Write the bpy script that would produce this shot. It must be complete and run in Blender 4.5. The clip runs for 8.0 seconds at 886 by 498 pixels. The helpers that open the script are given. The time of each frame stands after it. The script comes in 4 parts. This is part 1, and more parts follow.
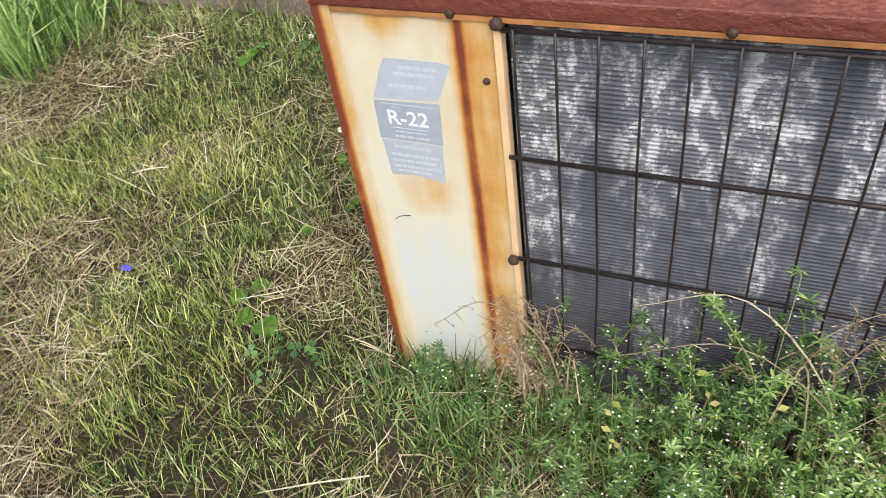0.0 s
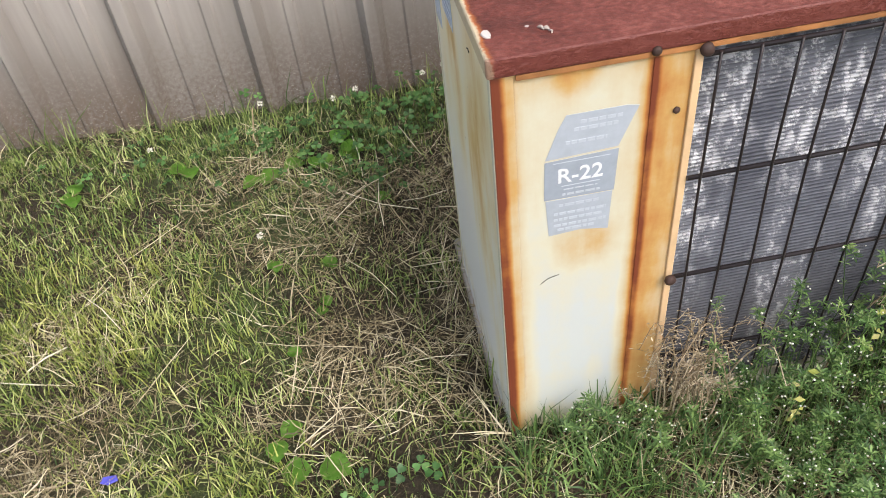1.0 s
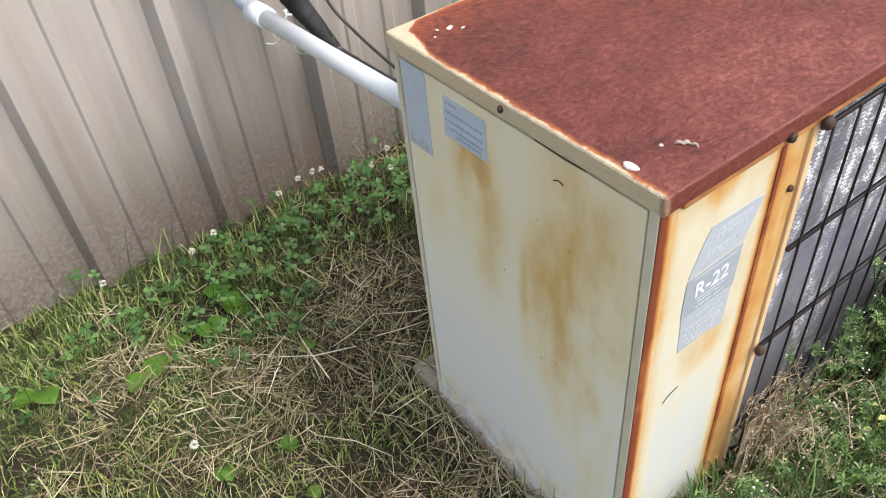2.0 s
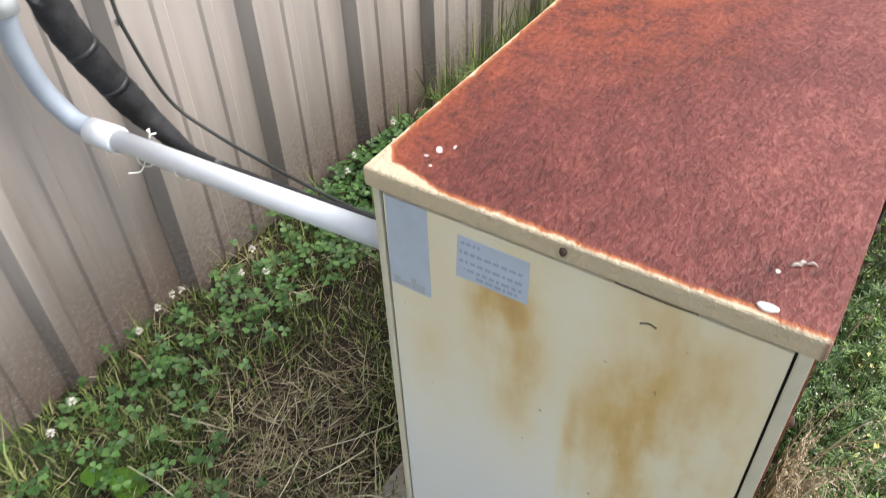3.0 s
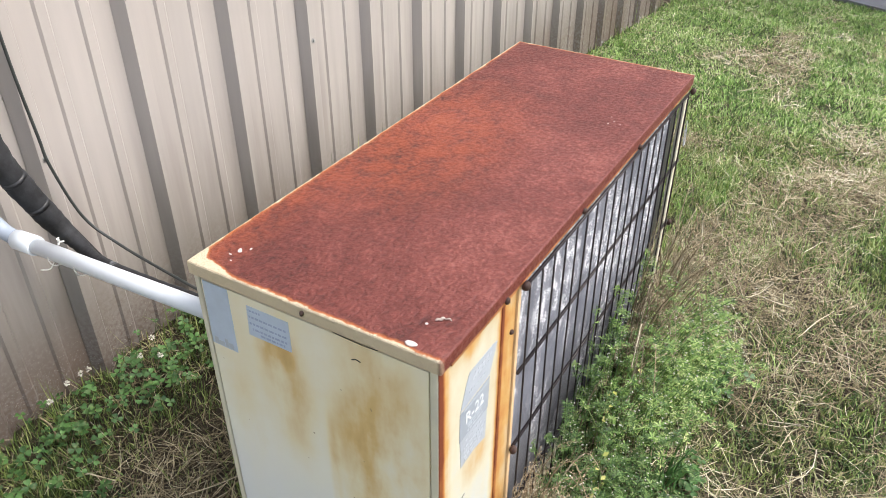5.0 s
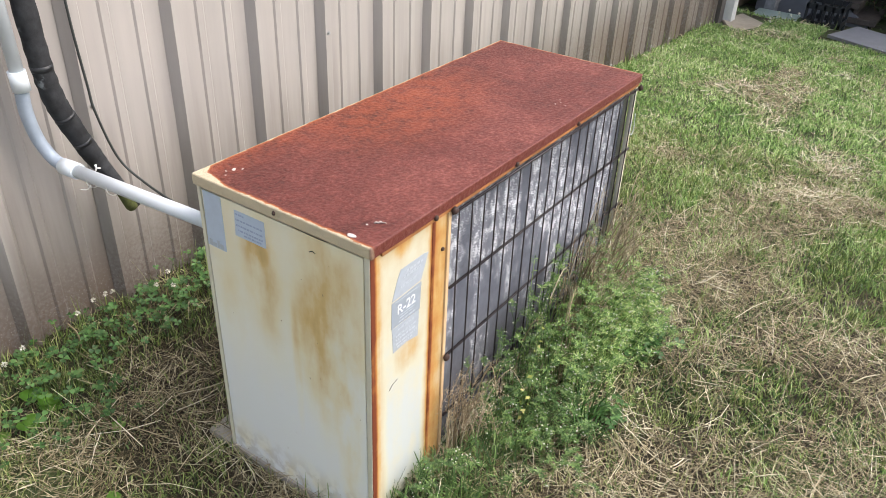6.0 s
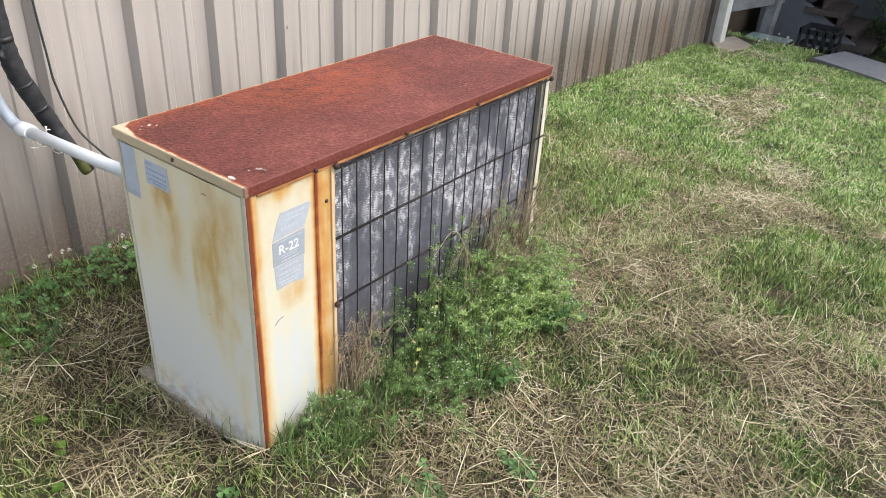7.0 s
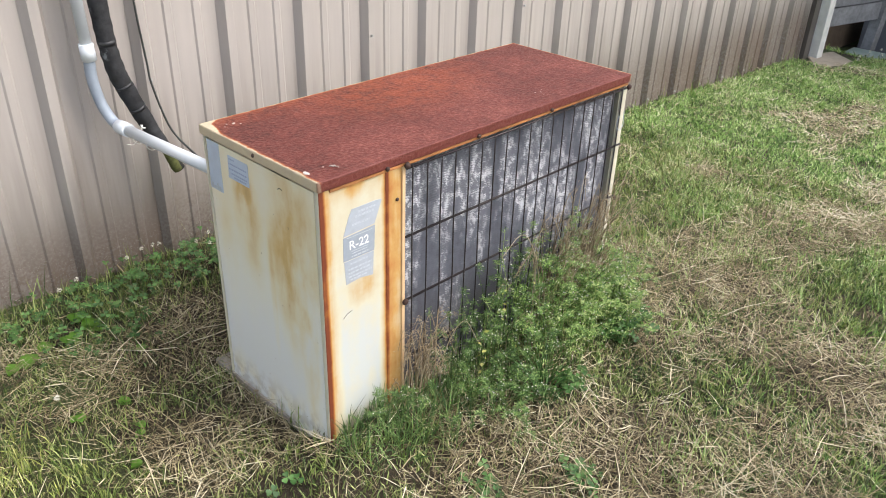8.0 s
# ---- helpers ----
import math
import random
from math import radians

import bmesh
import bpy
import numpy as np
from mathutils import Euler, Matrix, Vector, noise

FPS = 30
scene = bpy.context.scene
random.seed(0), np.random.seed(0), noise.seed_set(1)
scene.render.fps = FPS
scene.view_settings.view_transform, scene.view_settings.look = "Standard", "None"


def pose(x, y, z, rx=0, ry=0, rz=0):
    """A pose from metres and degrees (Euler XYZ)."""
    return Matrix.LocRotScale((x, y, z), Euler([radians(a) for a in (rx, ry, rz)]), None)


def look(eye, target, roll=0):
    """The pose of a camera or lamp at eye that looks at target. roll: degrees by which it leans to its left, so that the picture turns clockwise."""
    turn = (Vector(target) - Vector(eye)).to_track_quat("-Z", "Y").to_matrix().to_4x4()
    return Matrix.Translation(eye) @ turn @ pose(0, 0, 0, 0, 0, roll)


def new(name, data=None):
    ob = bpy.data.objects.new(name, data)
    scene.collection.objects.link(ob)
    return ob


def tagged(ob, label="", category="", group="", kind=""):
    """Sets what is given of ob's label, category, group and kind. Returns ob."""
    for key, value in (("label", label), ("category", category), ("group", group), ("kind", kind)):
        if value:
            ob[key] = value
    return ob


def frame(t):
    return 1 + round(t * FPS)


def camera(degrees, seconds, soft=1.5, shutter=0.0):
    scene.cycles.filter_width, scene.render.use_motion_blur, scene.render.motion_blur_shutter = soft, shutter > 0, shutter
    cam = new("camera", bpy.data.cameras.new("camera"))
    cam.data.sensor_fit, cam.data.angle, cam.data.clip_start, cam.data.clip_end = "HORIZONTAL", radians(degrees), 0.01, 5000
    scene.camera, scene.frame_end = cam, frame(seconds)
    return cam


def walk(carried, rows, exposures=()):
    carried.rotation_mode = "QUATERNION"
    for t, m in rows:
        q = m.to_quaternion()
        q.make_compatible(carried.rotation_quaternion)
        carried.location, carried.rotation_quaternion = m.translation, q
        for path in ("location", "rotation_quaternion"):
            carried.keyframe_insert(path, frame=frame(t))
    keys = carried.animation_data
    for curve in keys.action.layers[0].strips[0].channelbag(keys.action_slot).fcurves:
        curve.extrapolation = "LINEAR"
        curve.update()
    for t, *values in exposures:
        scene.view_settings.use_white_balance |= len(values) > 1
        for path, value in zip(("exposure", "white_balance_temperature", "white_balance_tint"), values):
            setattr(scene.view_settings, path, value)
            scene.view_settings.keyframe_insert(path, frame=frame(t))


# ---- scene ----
cam = camera(58.7, 8.0, soft=0.55, shutter=0.14)
PATH = [
    (0, (0.54, -0.772, 1.165), (-0.149, 0.519, -0.198), -9.8),
    (0.5, (0.179, -0.766, 1.193), (-0.093, 0.64, -0.203), -7.8),
    (1, (-0.136, -0.757, 1.211), (-0.02, 0.697, -0.157), -7.5),
    (1.5, (-0.346, -0.52, 1.2), (0.102, 0.883, -0.153), -7.9),
    (1.7, (-0.406, -0.454, 1.217), (0.194, 0.896, -0.131), -7.2),
    (2.8, (-0.576, -0.051, 1.256), (0.582, 0.857, -0.098), -3.3),
    (3, (-0.513, 0.024, 1.26), (0.708, 0.849, -0.092), -2.2),
    (3.5, (-0.438, 0.079, 1.343), (0.885, 0.796, 0.026), -2.3),
    (4, (-0.569, 0.028, 1.436), (0.813, 0.734, 0.174), -2.6),
    (4.5, (-0.672, -0.138, 1.484), (0.748, 0.606, 0.288), -1.4),
    (4.7, (-0.659, -0.256, 1.479), (0.768, 0.533, 0.321), -0.8),
    (5.8, (-0.862, -0.689, 1.495), (0.554, 0.242, 0.433), 2.0),
    (6, (-0.903, -0.758, 1.496), (0.511, 0.188, 0.444), 2.5),
    (6.5, (-0.913, -0.999, 1.482), (0.496, -0.016, 0.458), 3.2),
    (7, (-0.904, -1.173, 1.476), (0.489, -0.146, 0.474), 3.4),
    (7.5, (-0.915, -1.221, 1.478), (0.436, -0.121, 0.497), 2.9),
    (8, (-0.908, -1.229, 1.459), (0.359, -0.029, 0.483), 1.9),
]
EXPOSURE = [(0.0, -0.05), (1.5, 0.04), (3.0, 0.26), (3.5, 0.22), (4.5, 0.28), (6.0, 0.17), (8.0, 0.11)]
walk(cam, [(t, look(eye, target, roll)) for t, eye, target, roll in PATH], EXPOSURE)

# ---- sky and sun ----
world = bpy.data.worlds.new("sky")
scene.world = world
world.use_nodes = True
wn = world.node_tree
sky = wn.nodes.new("ShaderNodeTexSky")
sky.sky_type, sky.sun_disc = "NISHITA", False
SUN_DIR = Vector((0.30, -0.52, 0.72)).normalized()
sky.sun_elevation = math.asin(SUN_DIR.z)
sky.sun_rotation = math.atan2(SUN_DIR.x, SUN_DIR.y)
sky.dust_density, sky.air_density = 4.0, 1.0
veil = wn.nodes.new("ShaderNodeHueSaturation")
veil.inputs["Saturation"].default_value = 0.62
wn.links.new(sky.outputs[0], veil.inputs["Color"])
wn.links.new(veil.outputs[0], wn.nodes["Background"].inputs[0])
wn.nodes["Background"].inputs[1].default_value = 0.30
sun_data = bpy.data.lights.new("sun", "SUN")
sun_data.energy, sun_data.angle, sun_data.color = 1.05, radians(24), (1.0, 0.955, 0.89)
sun = new("sun", sun_data)
sun.matrix_world = look(SUN_DIR * 30, (0, 0, 0))


# ---- material helpers ----
class Mat:
    """A node material with short calls for the nodes used here."""

    def __init__(self, name, rough=0.6, metal=0.0):
        self.m = bpy.data.materials.new(name)
        self.m.use_nodes = True
        self.t = self.m.node_tree
        self.b = self.t.nodes["Principled BSDF"]
        self.b.inputs["Roughness"].default_value = rough
        self.b.inputs["Metallic"].default_value = metal
        tc = self.t.nodes.new("ShaderNodeTexCoord")
        self.obj = tc.outputs["Object"]
        sep = self.t.nodes.new("ShaderNodeSeparateXYZ")
        self.t.links.new(self.obj, sep.inputs[0])
        self.x, self.y, self.z = sep.outputs

    def put(self, socket, v):
        if isinstance(v, bpy.types.NodeSocket):
            self.t.links.new(v, socket)
        elif isinstance(v, tuple) and len(v) == 3 and socket.type == "RGBA":
            socket.default_value = (*v, 1)
        else:
            socket.default_value = v

    def math(self, op, *a, clamp=False):
        n = self.t.nodes.new("ShaderNodeMath")
        n.operation, n.use_clamp = op, clamp
        for s, v in zip(n.inputs, a):
            self.put(s, v)
        return n.outputs[0]

    def add(self, *a):
        r = a[0]
        for v in a[1:]:
            r = self.math("ADD", r, v)
        return r

    def mul(self, *a):
        r = a[0]
        for v in a[1:]:
            r = self.math("MULTIPLY", r, v)
        return r

    def band(self, v, lo, hi):
        """0 below lo to 1 above hi, smoothly; lo above hi turns it round."""
        n = self.t.nodes.new("ShaderNodeMapRange")
        n.interpolation_type = "SMOOTHSTEP"
        self.put(n.inputs["Value"], v)
        if lo < hi:
            n.inputs["From Min"].default_value, n.inputs["From Max"].default_value = lo, hi
        else:
            n.inputs["From Min"].default_value, n.inputs["From Max"].default_value = hi, lo
            n.inputs["To Min"].default_value, n.inputs["To Max"].default_value = 1, 0
        return n.outputs[0]

    def noise(self, scale, detail=4.0, stretch=None, rough=0.55, shift=0.0):
        n = self.t.nodes.new("ShaderNodeTexNoise")
        n.inputs["Scale"].default_value, n.inputs["Detail"].default_value = scale, detail
        n.inputs["Roughness"].default_value = rough
        v = self.obj
        if stretch or shift:
            mp = self.t.nodes.new("ShaderNodeMapping")
            mp.inputs["Scale"].default_value = stretch or (1, 1, 1)
            mp.inputs["Location"].default_value = (shift, shift * 0.7, shift * 0.3)
            self.t.links.new(v, mp.inputs[0])
            v = mp.outputs[0]
        self.t.links.new(v, n.inputs["Vector"])
        return n.outputs["Fac"]

    def ramp(self, fac, *stops):
        n = self.t.nodes.new("ShaderNodeValToRGB")
        e = n.color_ramp.elements
        while len(e) < len(stops):
            e.new(0.5)
        for el, (p, c) in zip(e, stops):
            el.position, el.color = p, (*c, 1)
        self.put(n.inputs[0], fac)
        return n.outputs[0]

    def mix(self, fac, a, b, how="MIX"):
        n = self.t.nodes.new("ShaderNodeMix")
        n.data_type, n.blend_type = "RGBA", how
        self.put(n.inputs["Factor"], fac)
        self.put(n.inputs[6], a)
        self.put(n.inputs[7], b)
        return n.outputs[2]

    def blob(self, a, ca, ra, b, cb, rb):
        """A soft elliptical spot in the two coordinates a and b."""
        u = self.mul(self.math("SUBTRACT", a, ca), 1 / ra)
        v = self.mul(self.math("SUBTRACT", b, cb), 1 / rb)
        d = self.math("SQRT", self.add(self.mul(u, u), self.mul(v, v)))
        return self.band(d, 1.0, 0.25)

    def island(self):
        return self.t.nodes.new("ShaderNodeNewGeometry").outputs["Random Per Island"]

    def piece(self):
        return self.t.nodes.new("ShaderNodeObjectInfo").outputs["Random"]

    def bump(self, height, strength=0.3, dist=0.002):
        n = self.t.nodes.new("ShaderNodeBump")
        n.inputs["Strength"].default_value, n.inputs["Distance"].default_value = strength, dist
        self.put(n.inputs["Height"], height)
        self.t.links.new(n.outputs[0], self.b.inputs["Normal"])

    def done(self, colour, rough=None):
        self.put(self.b.inputs["Base Color"], colour)
        if rough is not None:
            self.put(self.b.inputs["Roughness"], rough)
        return self.m


def simple(name, colour, rough=0.6, metal=0.0, vary=0.25, scale=30, bump=0.15):
    """A plain material with blotches and grain of its own."""
    k = Mat(name, rough, metal)
    n1, n2 = k.noise(scale, 5), k.noise(scale * 0.15, 3)
    dark = tuple(c * (1 - vary) for c in colour)
    light = tuple(min(1, c * (1 + vary)) for c in colour)
    c = k.ramp(k.add(k.mul(n1, 0.5), k.mul(n2, 0.5)), (0.3, dark), (0.7, light))
    if bump:
        k.bump(n1, bump, 0.002)
    return k.done(c)


def rust_top():
    k = Mat("rusted_sheet", 0.6)
    big, mid = k.noise(3.2, 3), k.noise(22, 5, rough=0.65)
    scale = k.noise(120, 3, stretch=(0.88, 1.0, 1.0), rough=0.62)
    fine = k.noise(330, 3, rough=0.7)
    f = k.add(k.mul(big, 0.32), k.mul(mid, 0.26), k.mul(scale, 0.32), k.mul(fine, 0.10))
    # rust mottling; the lightest pinkish stop paints glints off the scales
    c = k.ramp(f, (0.36, (0.048, 0.010, 0.008)), (0.45, (0.108, 0.022, 0.016)), (0.535, (0.170, 0.041, 0.031)), (0.63, (0.29, 0.095, 0.074)))
    # orange bloom along the rear edge and down the rear corner
    orange = k.math("MAXIMUM", k.mul(k.blob(k.x, 0.56, 0.44, k.y, 0.40, 0.30), 0.95), k.mul(k.band(k.y, 0.36, 0.47), k.band(k.x, 0.95, 0.5)))
    orange = k.mul(orange, k.band(k.add(mid, k.mul(scale, 0.6)), 0.5, 1.0))
    c = k.mix(k.mul(orange, 0.72), c, (0.31, 0.066, 0.020))
    # paint left on the rims
    edge = k.math("MINIMUM", k.math("MINIMUM", k.add(k.x, 0.004), k.math("SUBTRACT", 0.467, k.y)), k.math("SUBTRACT", 1.197, k.x))
    corner = k.mul(k.blob(k.x, 0, 0.05, k.y, 0.465, 0.10), 0.022)
    ragged = k.add(edge, k.mul(k.math("SUBTRACT", mid, 0.5), 0.016), k.mul(k.math("SUBTRACT", scale, 0.5), 0.006), 0.0005)
    ragged = k.math("SUBTRACT", ragged, corner)
    lip = k.band(k.z, 0.7605, 0.7645)
    c = k.mix(k.mul(k.band(ragged, 0.012, 0.006), 0.9), c, (0.40, 0.12, 0.03))
    c = k.mix(k.band(k.math("SUBTRACT", ragged, k.mul(k.math("SUBTRACT", 1.0, lip), 0.004)), 0.007, 0.003), c, (0.58, 0.49, 0.34))
    c = k.mix(k.mul(k.band(k.y, 0.002, -0.004), 0.7), c, (0.135, 0.028, 0.020))
    k.bump(k.add(k.mul(scale, 1.3), k.mul(mid, 0.5), k.mul(fine, 0.25)), 0.6, 0.005)
    return k.done(c, k.ramp(scale, (0.3, (0.66, 0.66, 0.66)), (0.7, (0.46, 0.46, 0.46))))


# front paint, darkened to hold back the light on the front
CREAM = (0.59, 0.50, 0.335)
PALE = (0.56, 0.59, 0.58)
ORANGE = (0.44, 0.17, 0.04)
RUST = (0.17, 0.037, 0.014)


def rust_ramp(k, f):
    return k.ramp(f, (0.0, PALE), (0.22, (0.63, 0.60, 0.47)), (0.42, CREAM), (0.62, (0.54, 0.32, 0.11)), (0.78, ORANGE), (0.95, RUST))


def rust_front():
    """Painted sheet of the front: pale below, yellowed above, orange runs at its edges."""
    k = Mat("stained_paint_front", 0.42)
    run = k.noise(9, 5, stretch=(2.6, 1, 0.35))
    blot = k.noise(15, 6, rough=0.62)
    cloud = k.noise(5, 3, shift=2.3)
    fine = k.noise(160, 3)
    left = k.math("MAXIMUM", k.mul(k.band(k.x, 0.032, 0.008), 0.98), k.mul(k.band(k.x, 0.066, 0.012), 0.58))
    right = k.mul(k.band(k.x, 0.160, 0.193), 0.60)
    strip = k.mul(k.band(k.x, 0.192, 0.194), k.add(0.04, k.mul(k.math("SUBTRACT", k.noise(22, 4, stretch=(1, 1, 0.25)), 0.5), 0.5)))
    seam = k.mul(k.blob(k.x, 0.195, 0.011, k.z, 0.5, 0.9), 0.26)
    top = k.mul(k.band(k.z, 0.63, 0.755), k.add(0.30, k.mul(cloud, 0.45)))
    yellow = k.mul(k.band(k.z, 0.22, 0.56), k.add(0.10, k.mul(cloud, 0.36)))
    under = k.mul(k.blob(k.x, 0.112, 0.06, k.z, 0.462, 0.075), 0.30)
    foot = k.mul(k.band(k.z, 0.14, 0.04), 0.28)
    f = k.math("MAXIMUM", left, k.add(k.math("MAXIMUM", k.math("MAXIMUM", right, foot), k.math("MAXIMUM", top, yellow)), under, seam))
    f = k.add(f, strip, k.mul(k.math("SUBTRACT", run, 0.5), 0.42), k.mul(k.math("SUBTRACT", blot, 0.5), 0.46), k.mul(k.blob(k.x, 0.10, 0.04, k.z, 0.735, 0.06), 0.22))
    c = rust_ramp(k, f)
    k.bump(fine, 0.08, 0.001)
    return k.done(c, k.add(k.mul(f, 0.3), 0.33))


def rust_side():
    """Painted sheet of the end panel with brown blurred runs, its base lightened to add light."""
    k = Mat("stained_paint_side", 0.42)
    run = k.noise(6, 5, stretch=(1, 2.0, 0.6))
    blot = k.noise(13, 5, stretch=(1, 1, 0.7), shift=1.7)
    fine = k.noise(150, 3)
    cloud = k.noise(9, 4, shift=4.1)
    yellow = k.mul(k.band(k.z, 0.20, 0.60), k.add(0.14, k.mul(cloud, 0.30)))
    s1 = k.mul(k.blob(k.y, 0.105, 0.135, k.z, 0.50, 0.36), 0.60)
    s2 = k.mul(k.blob(k.y, 0.285, 0.075, k.z, 0.58, 0.20), 0.42)
    s3 = k.mul(k.blob(k.y, 0.06, 0.05, k.z, 0.22, 0.24), 0.36)
    s4 = k.mul(k.blob(k.y, 0.205, 0.016, k.z, 0.36, 0.26), 0.30)
    s5 = k.mul(k.blob(k.y, 0.305, 0.060, k.z, 0.650, 0.055), 0.46)
    s6 = k.mul(k.blob(k.y, 0.40, 0.05, k.z, 0.45, 0.2), 0.16)
    low = k.mul(k.band(k.z, 0.16, 0.0), 0.30)
    stain = k.mul(k.add(s1, s2, s3, s4, s5, s6), k.band(k.add(k.mul(run, 0.7), k.mul(blot, 0.6)), 0.34, 1.0))
    f = k.add(yellow, stain, k.mul(low, k.band(blot, 0.45, 0.65)), k.mul(k.math("SUBTRACT", run, 0.5), 0.16))
    # base far paler than the front's, painting extra light onto this end
    c = k.ramp(f, (0.0, (0.82, 0.84, 0.84)), (0.16, (0.85, 0.84, 0.75)), (0.36, (0.82, 0.74, 0.53)), (0.60, (0.68, 0.49, 0.22)), (1.0, (0.42, 0.23, 0.08)))
    speck = k.mul(k.band(k.noise(55, 2), 0.735, 0.77), 0.6)
    c = k.mix(speck, c, (0.30, 0.20, 0.12))
    dirt = k.mul(k.band(k.z, 0.13, 0.03), k.band(k.noise(30, 5), 0.42, 0.6))
    c = k.mix(k.mul(dirt, 0.36), c, (0.30, 0.24, 0.16))
    k.bump(fine, 0.06, 0.001)
    return k.done(c, k.add(k.mul(f, 0.25), 0.33))


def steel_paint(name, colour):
    """Wall sheet: baked paint with chalky blotches, splashed with soil near the ground; grime and shade painted low
    down.
    """
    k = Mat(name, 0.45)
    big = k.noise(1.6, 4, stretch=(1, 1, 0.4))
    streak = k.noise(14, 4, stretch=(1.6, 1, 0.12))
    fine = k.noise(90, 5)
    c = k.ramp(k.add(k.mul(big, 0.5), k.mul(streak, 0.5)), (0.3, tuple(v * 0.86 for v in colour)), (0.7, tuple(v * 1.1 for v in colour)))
    # broad band paints contact shade together with grime up from the wall's foot
    grime_shade = k.math("MULTIPLY", k.band(k.add(k.z, k.mul(k.math("SUBTRACT", streak, 0.5), 0.5)), 0.62, 0.05), k.add(k.mul(big, 1.2), k.mul(streak, 0.6)), clamp=True)
    c = k.mix(k.mul(grime_shade, 0.74), c, (0.115, 0.094, 0.082))
    splash = k.mul(k.band(k.z, 0.34, 0.02), k.band(k.add(k.mul(fine, 0.6), k.mul(big, 0.6)), 0.46, 0.66))
    c = k.mix(k.mul(splash, 0.8), c, (0.13, 0.09, 0.065))
    grit = k.mul(k.band(k.z, 0.26, 0.03), k.band(k.noise(210, 2), 0.62, 0.70))
    c = k.mix(k.mul(grit, 0.6), c, (0.55, 0.52, 0.48))
    k.bump(fine, 0.05, 0.001)
    return k.done(c, k.add(k.mul(fine, 0.2), 0.36))


def coil_fins():
    k = Mat("coil_fins", 0.5, 0.25)
    flake = k.noise(42, 6, stretch=(1.2, 1, 0.8), rough=0.75)
    dab = k.noise(34, 4, stretch=(1.5, 1, 0.5), shift=5.0)
    area = k.noise(8, 4, stretch=(1.4, 1, 0.7), shift=3.1)
    column = k.noise(15, 2, stretch=(1.0, 1, 0.10), shift=1.0)
    gain = k.add(k.mul(k.band(k.x, 0.25, 0.75), 0.06), k.mul(k.band(k.z, 0.30, 0.62), 0.05))
    where = k.band(k.add(k.mul(area, 0.65), k.mul(column, 0.4), gain), 0.53, 0.68)
    dust = k.mul(k.math("MAXIMUM", k.band(flake, 0.48, 0.60), k.mul(k.band(dab, 0.58, 0.68), 0.8)), where)
    c = k.mix(k.noise(60, 3), (0.058, 0.063, 0.082), (0.15, 0.16, 0.195))
    c = k.mix(k.mul(where, 0.30), c, (0.36, 0.37, 0.42))
    c = k.mix(k.mul(dust, 0.9), c, (0.76, 0.77, 0.81))
    # everything on the fins goes darker towards the bottom
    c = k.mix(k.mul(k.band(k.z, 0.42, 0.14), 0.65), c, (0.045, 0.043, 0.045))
    return k.done(c)


def blade_material(name, stops, rough=0.5, thin=0.13):
    """Leaf or straw: each blade its own tone, drifting in patches, letting some light through."""
    k = Mat(name, rough)
    patch = k.noise(3.5, 3)
    f = k.add(k.mul(k.island(), 0.75), k.mul(k.math("SUBTRACT", patch, 0.5), 0.7), 0.12)
    c = k.ramp(f, *stops)
    c = k.mix(k.mul(k.band(k.noise(70, 2), 0.5, 0.7), 0.2), c, (0.36, 0.32, 0.16))
    k.put(k.b.inputs["Base Color"], c)
    tr = k.t.nodes.new("ShaderNodeBsdfTranslucent")
    k.put(tr.inputs[0], c)
    mx = k.t.nodes.new("ShaderNodeMixShader")
    mx.inputs[0].default_value = thin
    k.t.links.new(k.b.outputs[0], mx.inputs[1])
    k.t.links.new(tr.outputs[0], mx.inputs[2])
    k.t.links.new(mx.outputs[0], k.t.nodes["Material Output"].inputs[0])
    return k.m


def foam():
    """Black foam, cracked, with the skin rubbed grey in places."""
    k = Mat("black_foam", 0.75)
    n1, n2 = k.noise(45, 5), k.noise(16, 4, shift=2.0)
    c = k.ramp(n1, (0.3, (0.007, 0.007, 0.008)), (0.7, (0.030, 0.031, 0.035)))
    c = k.mix(k.mul(k.band(n2, 0.62, 0.70), k.band(n1, 0.4, 0.6)), c, (0.17, 0.18, 0.19))
    k.bump(n1, 0.8, 0.003)
    return k.done(c)


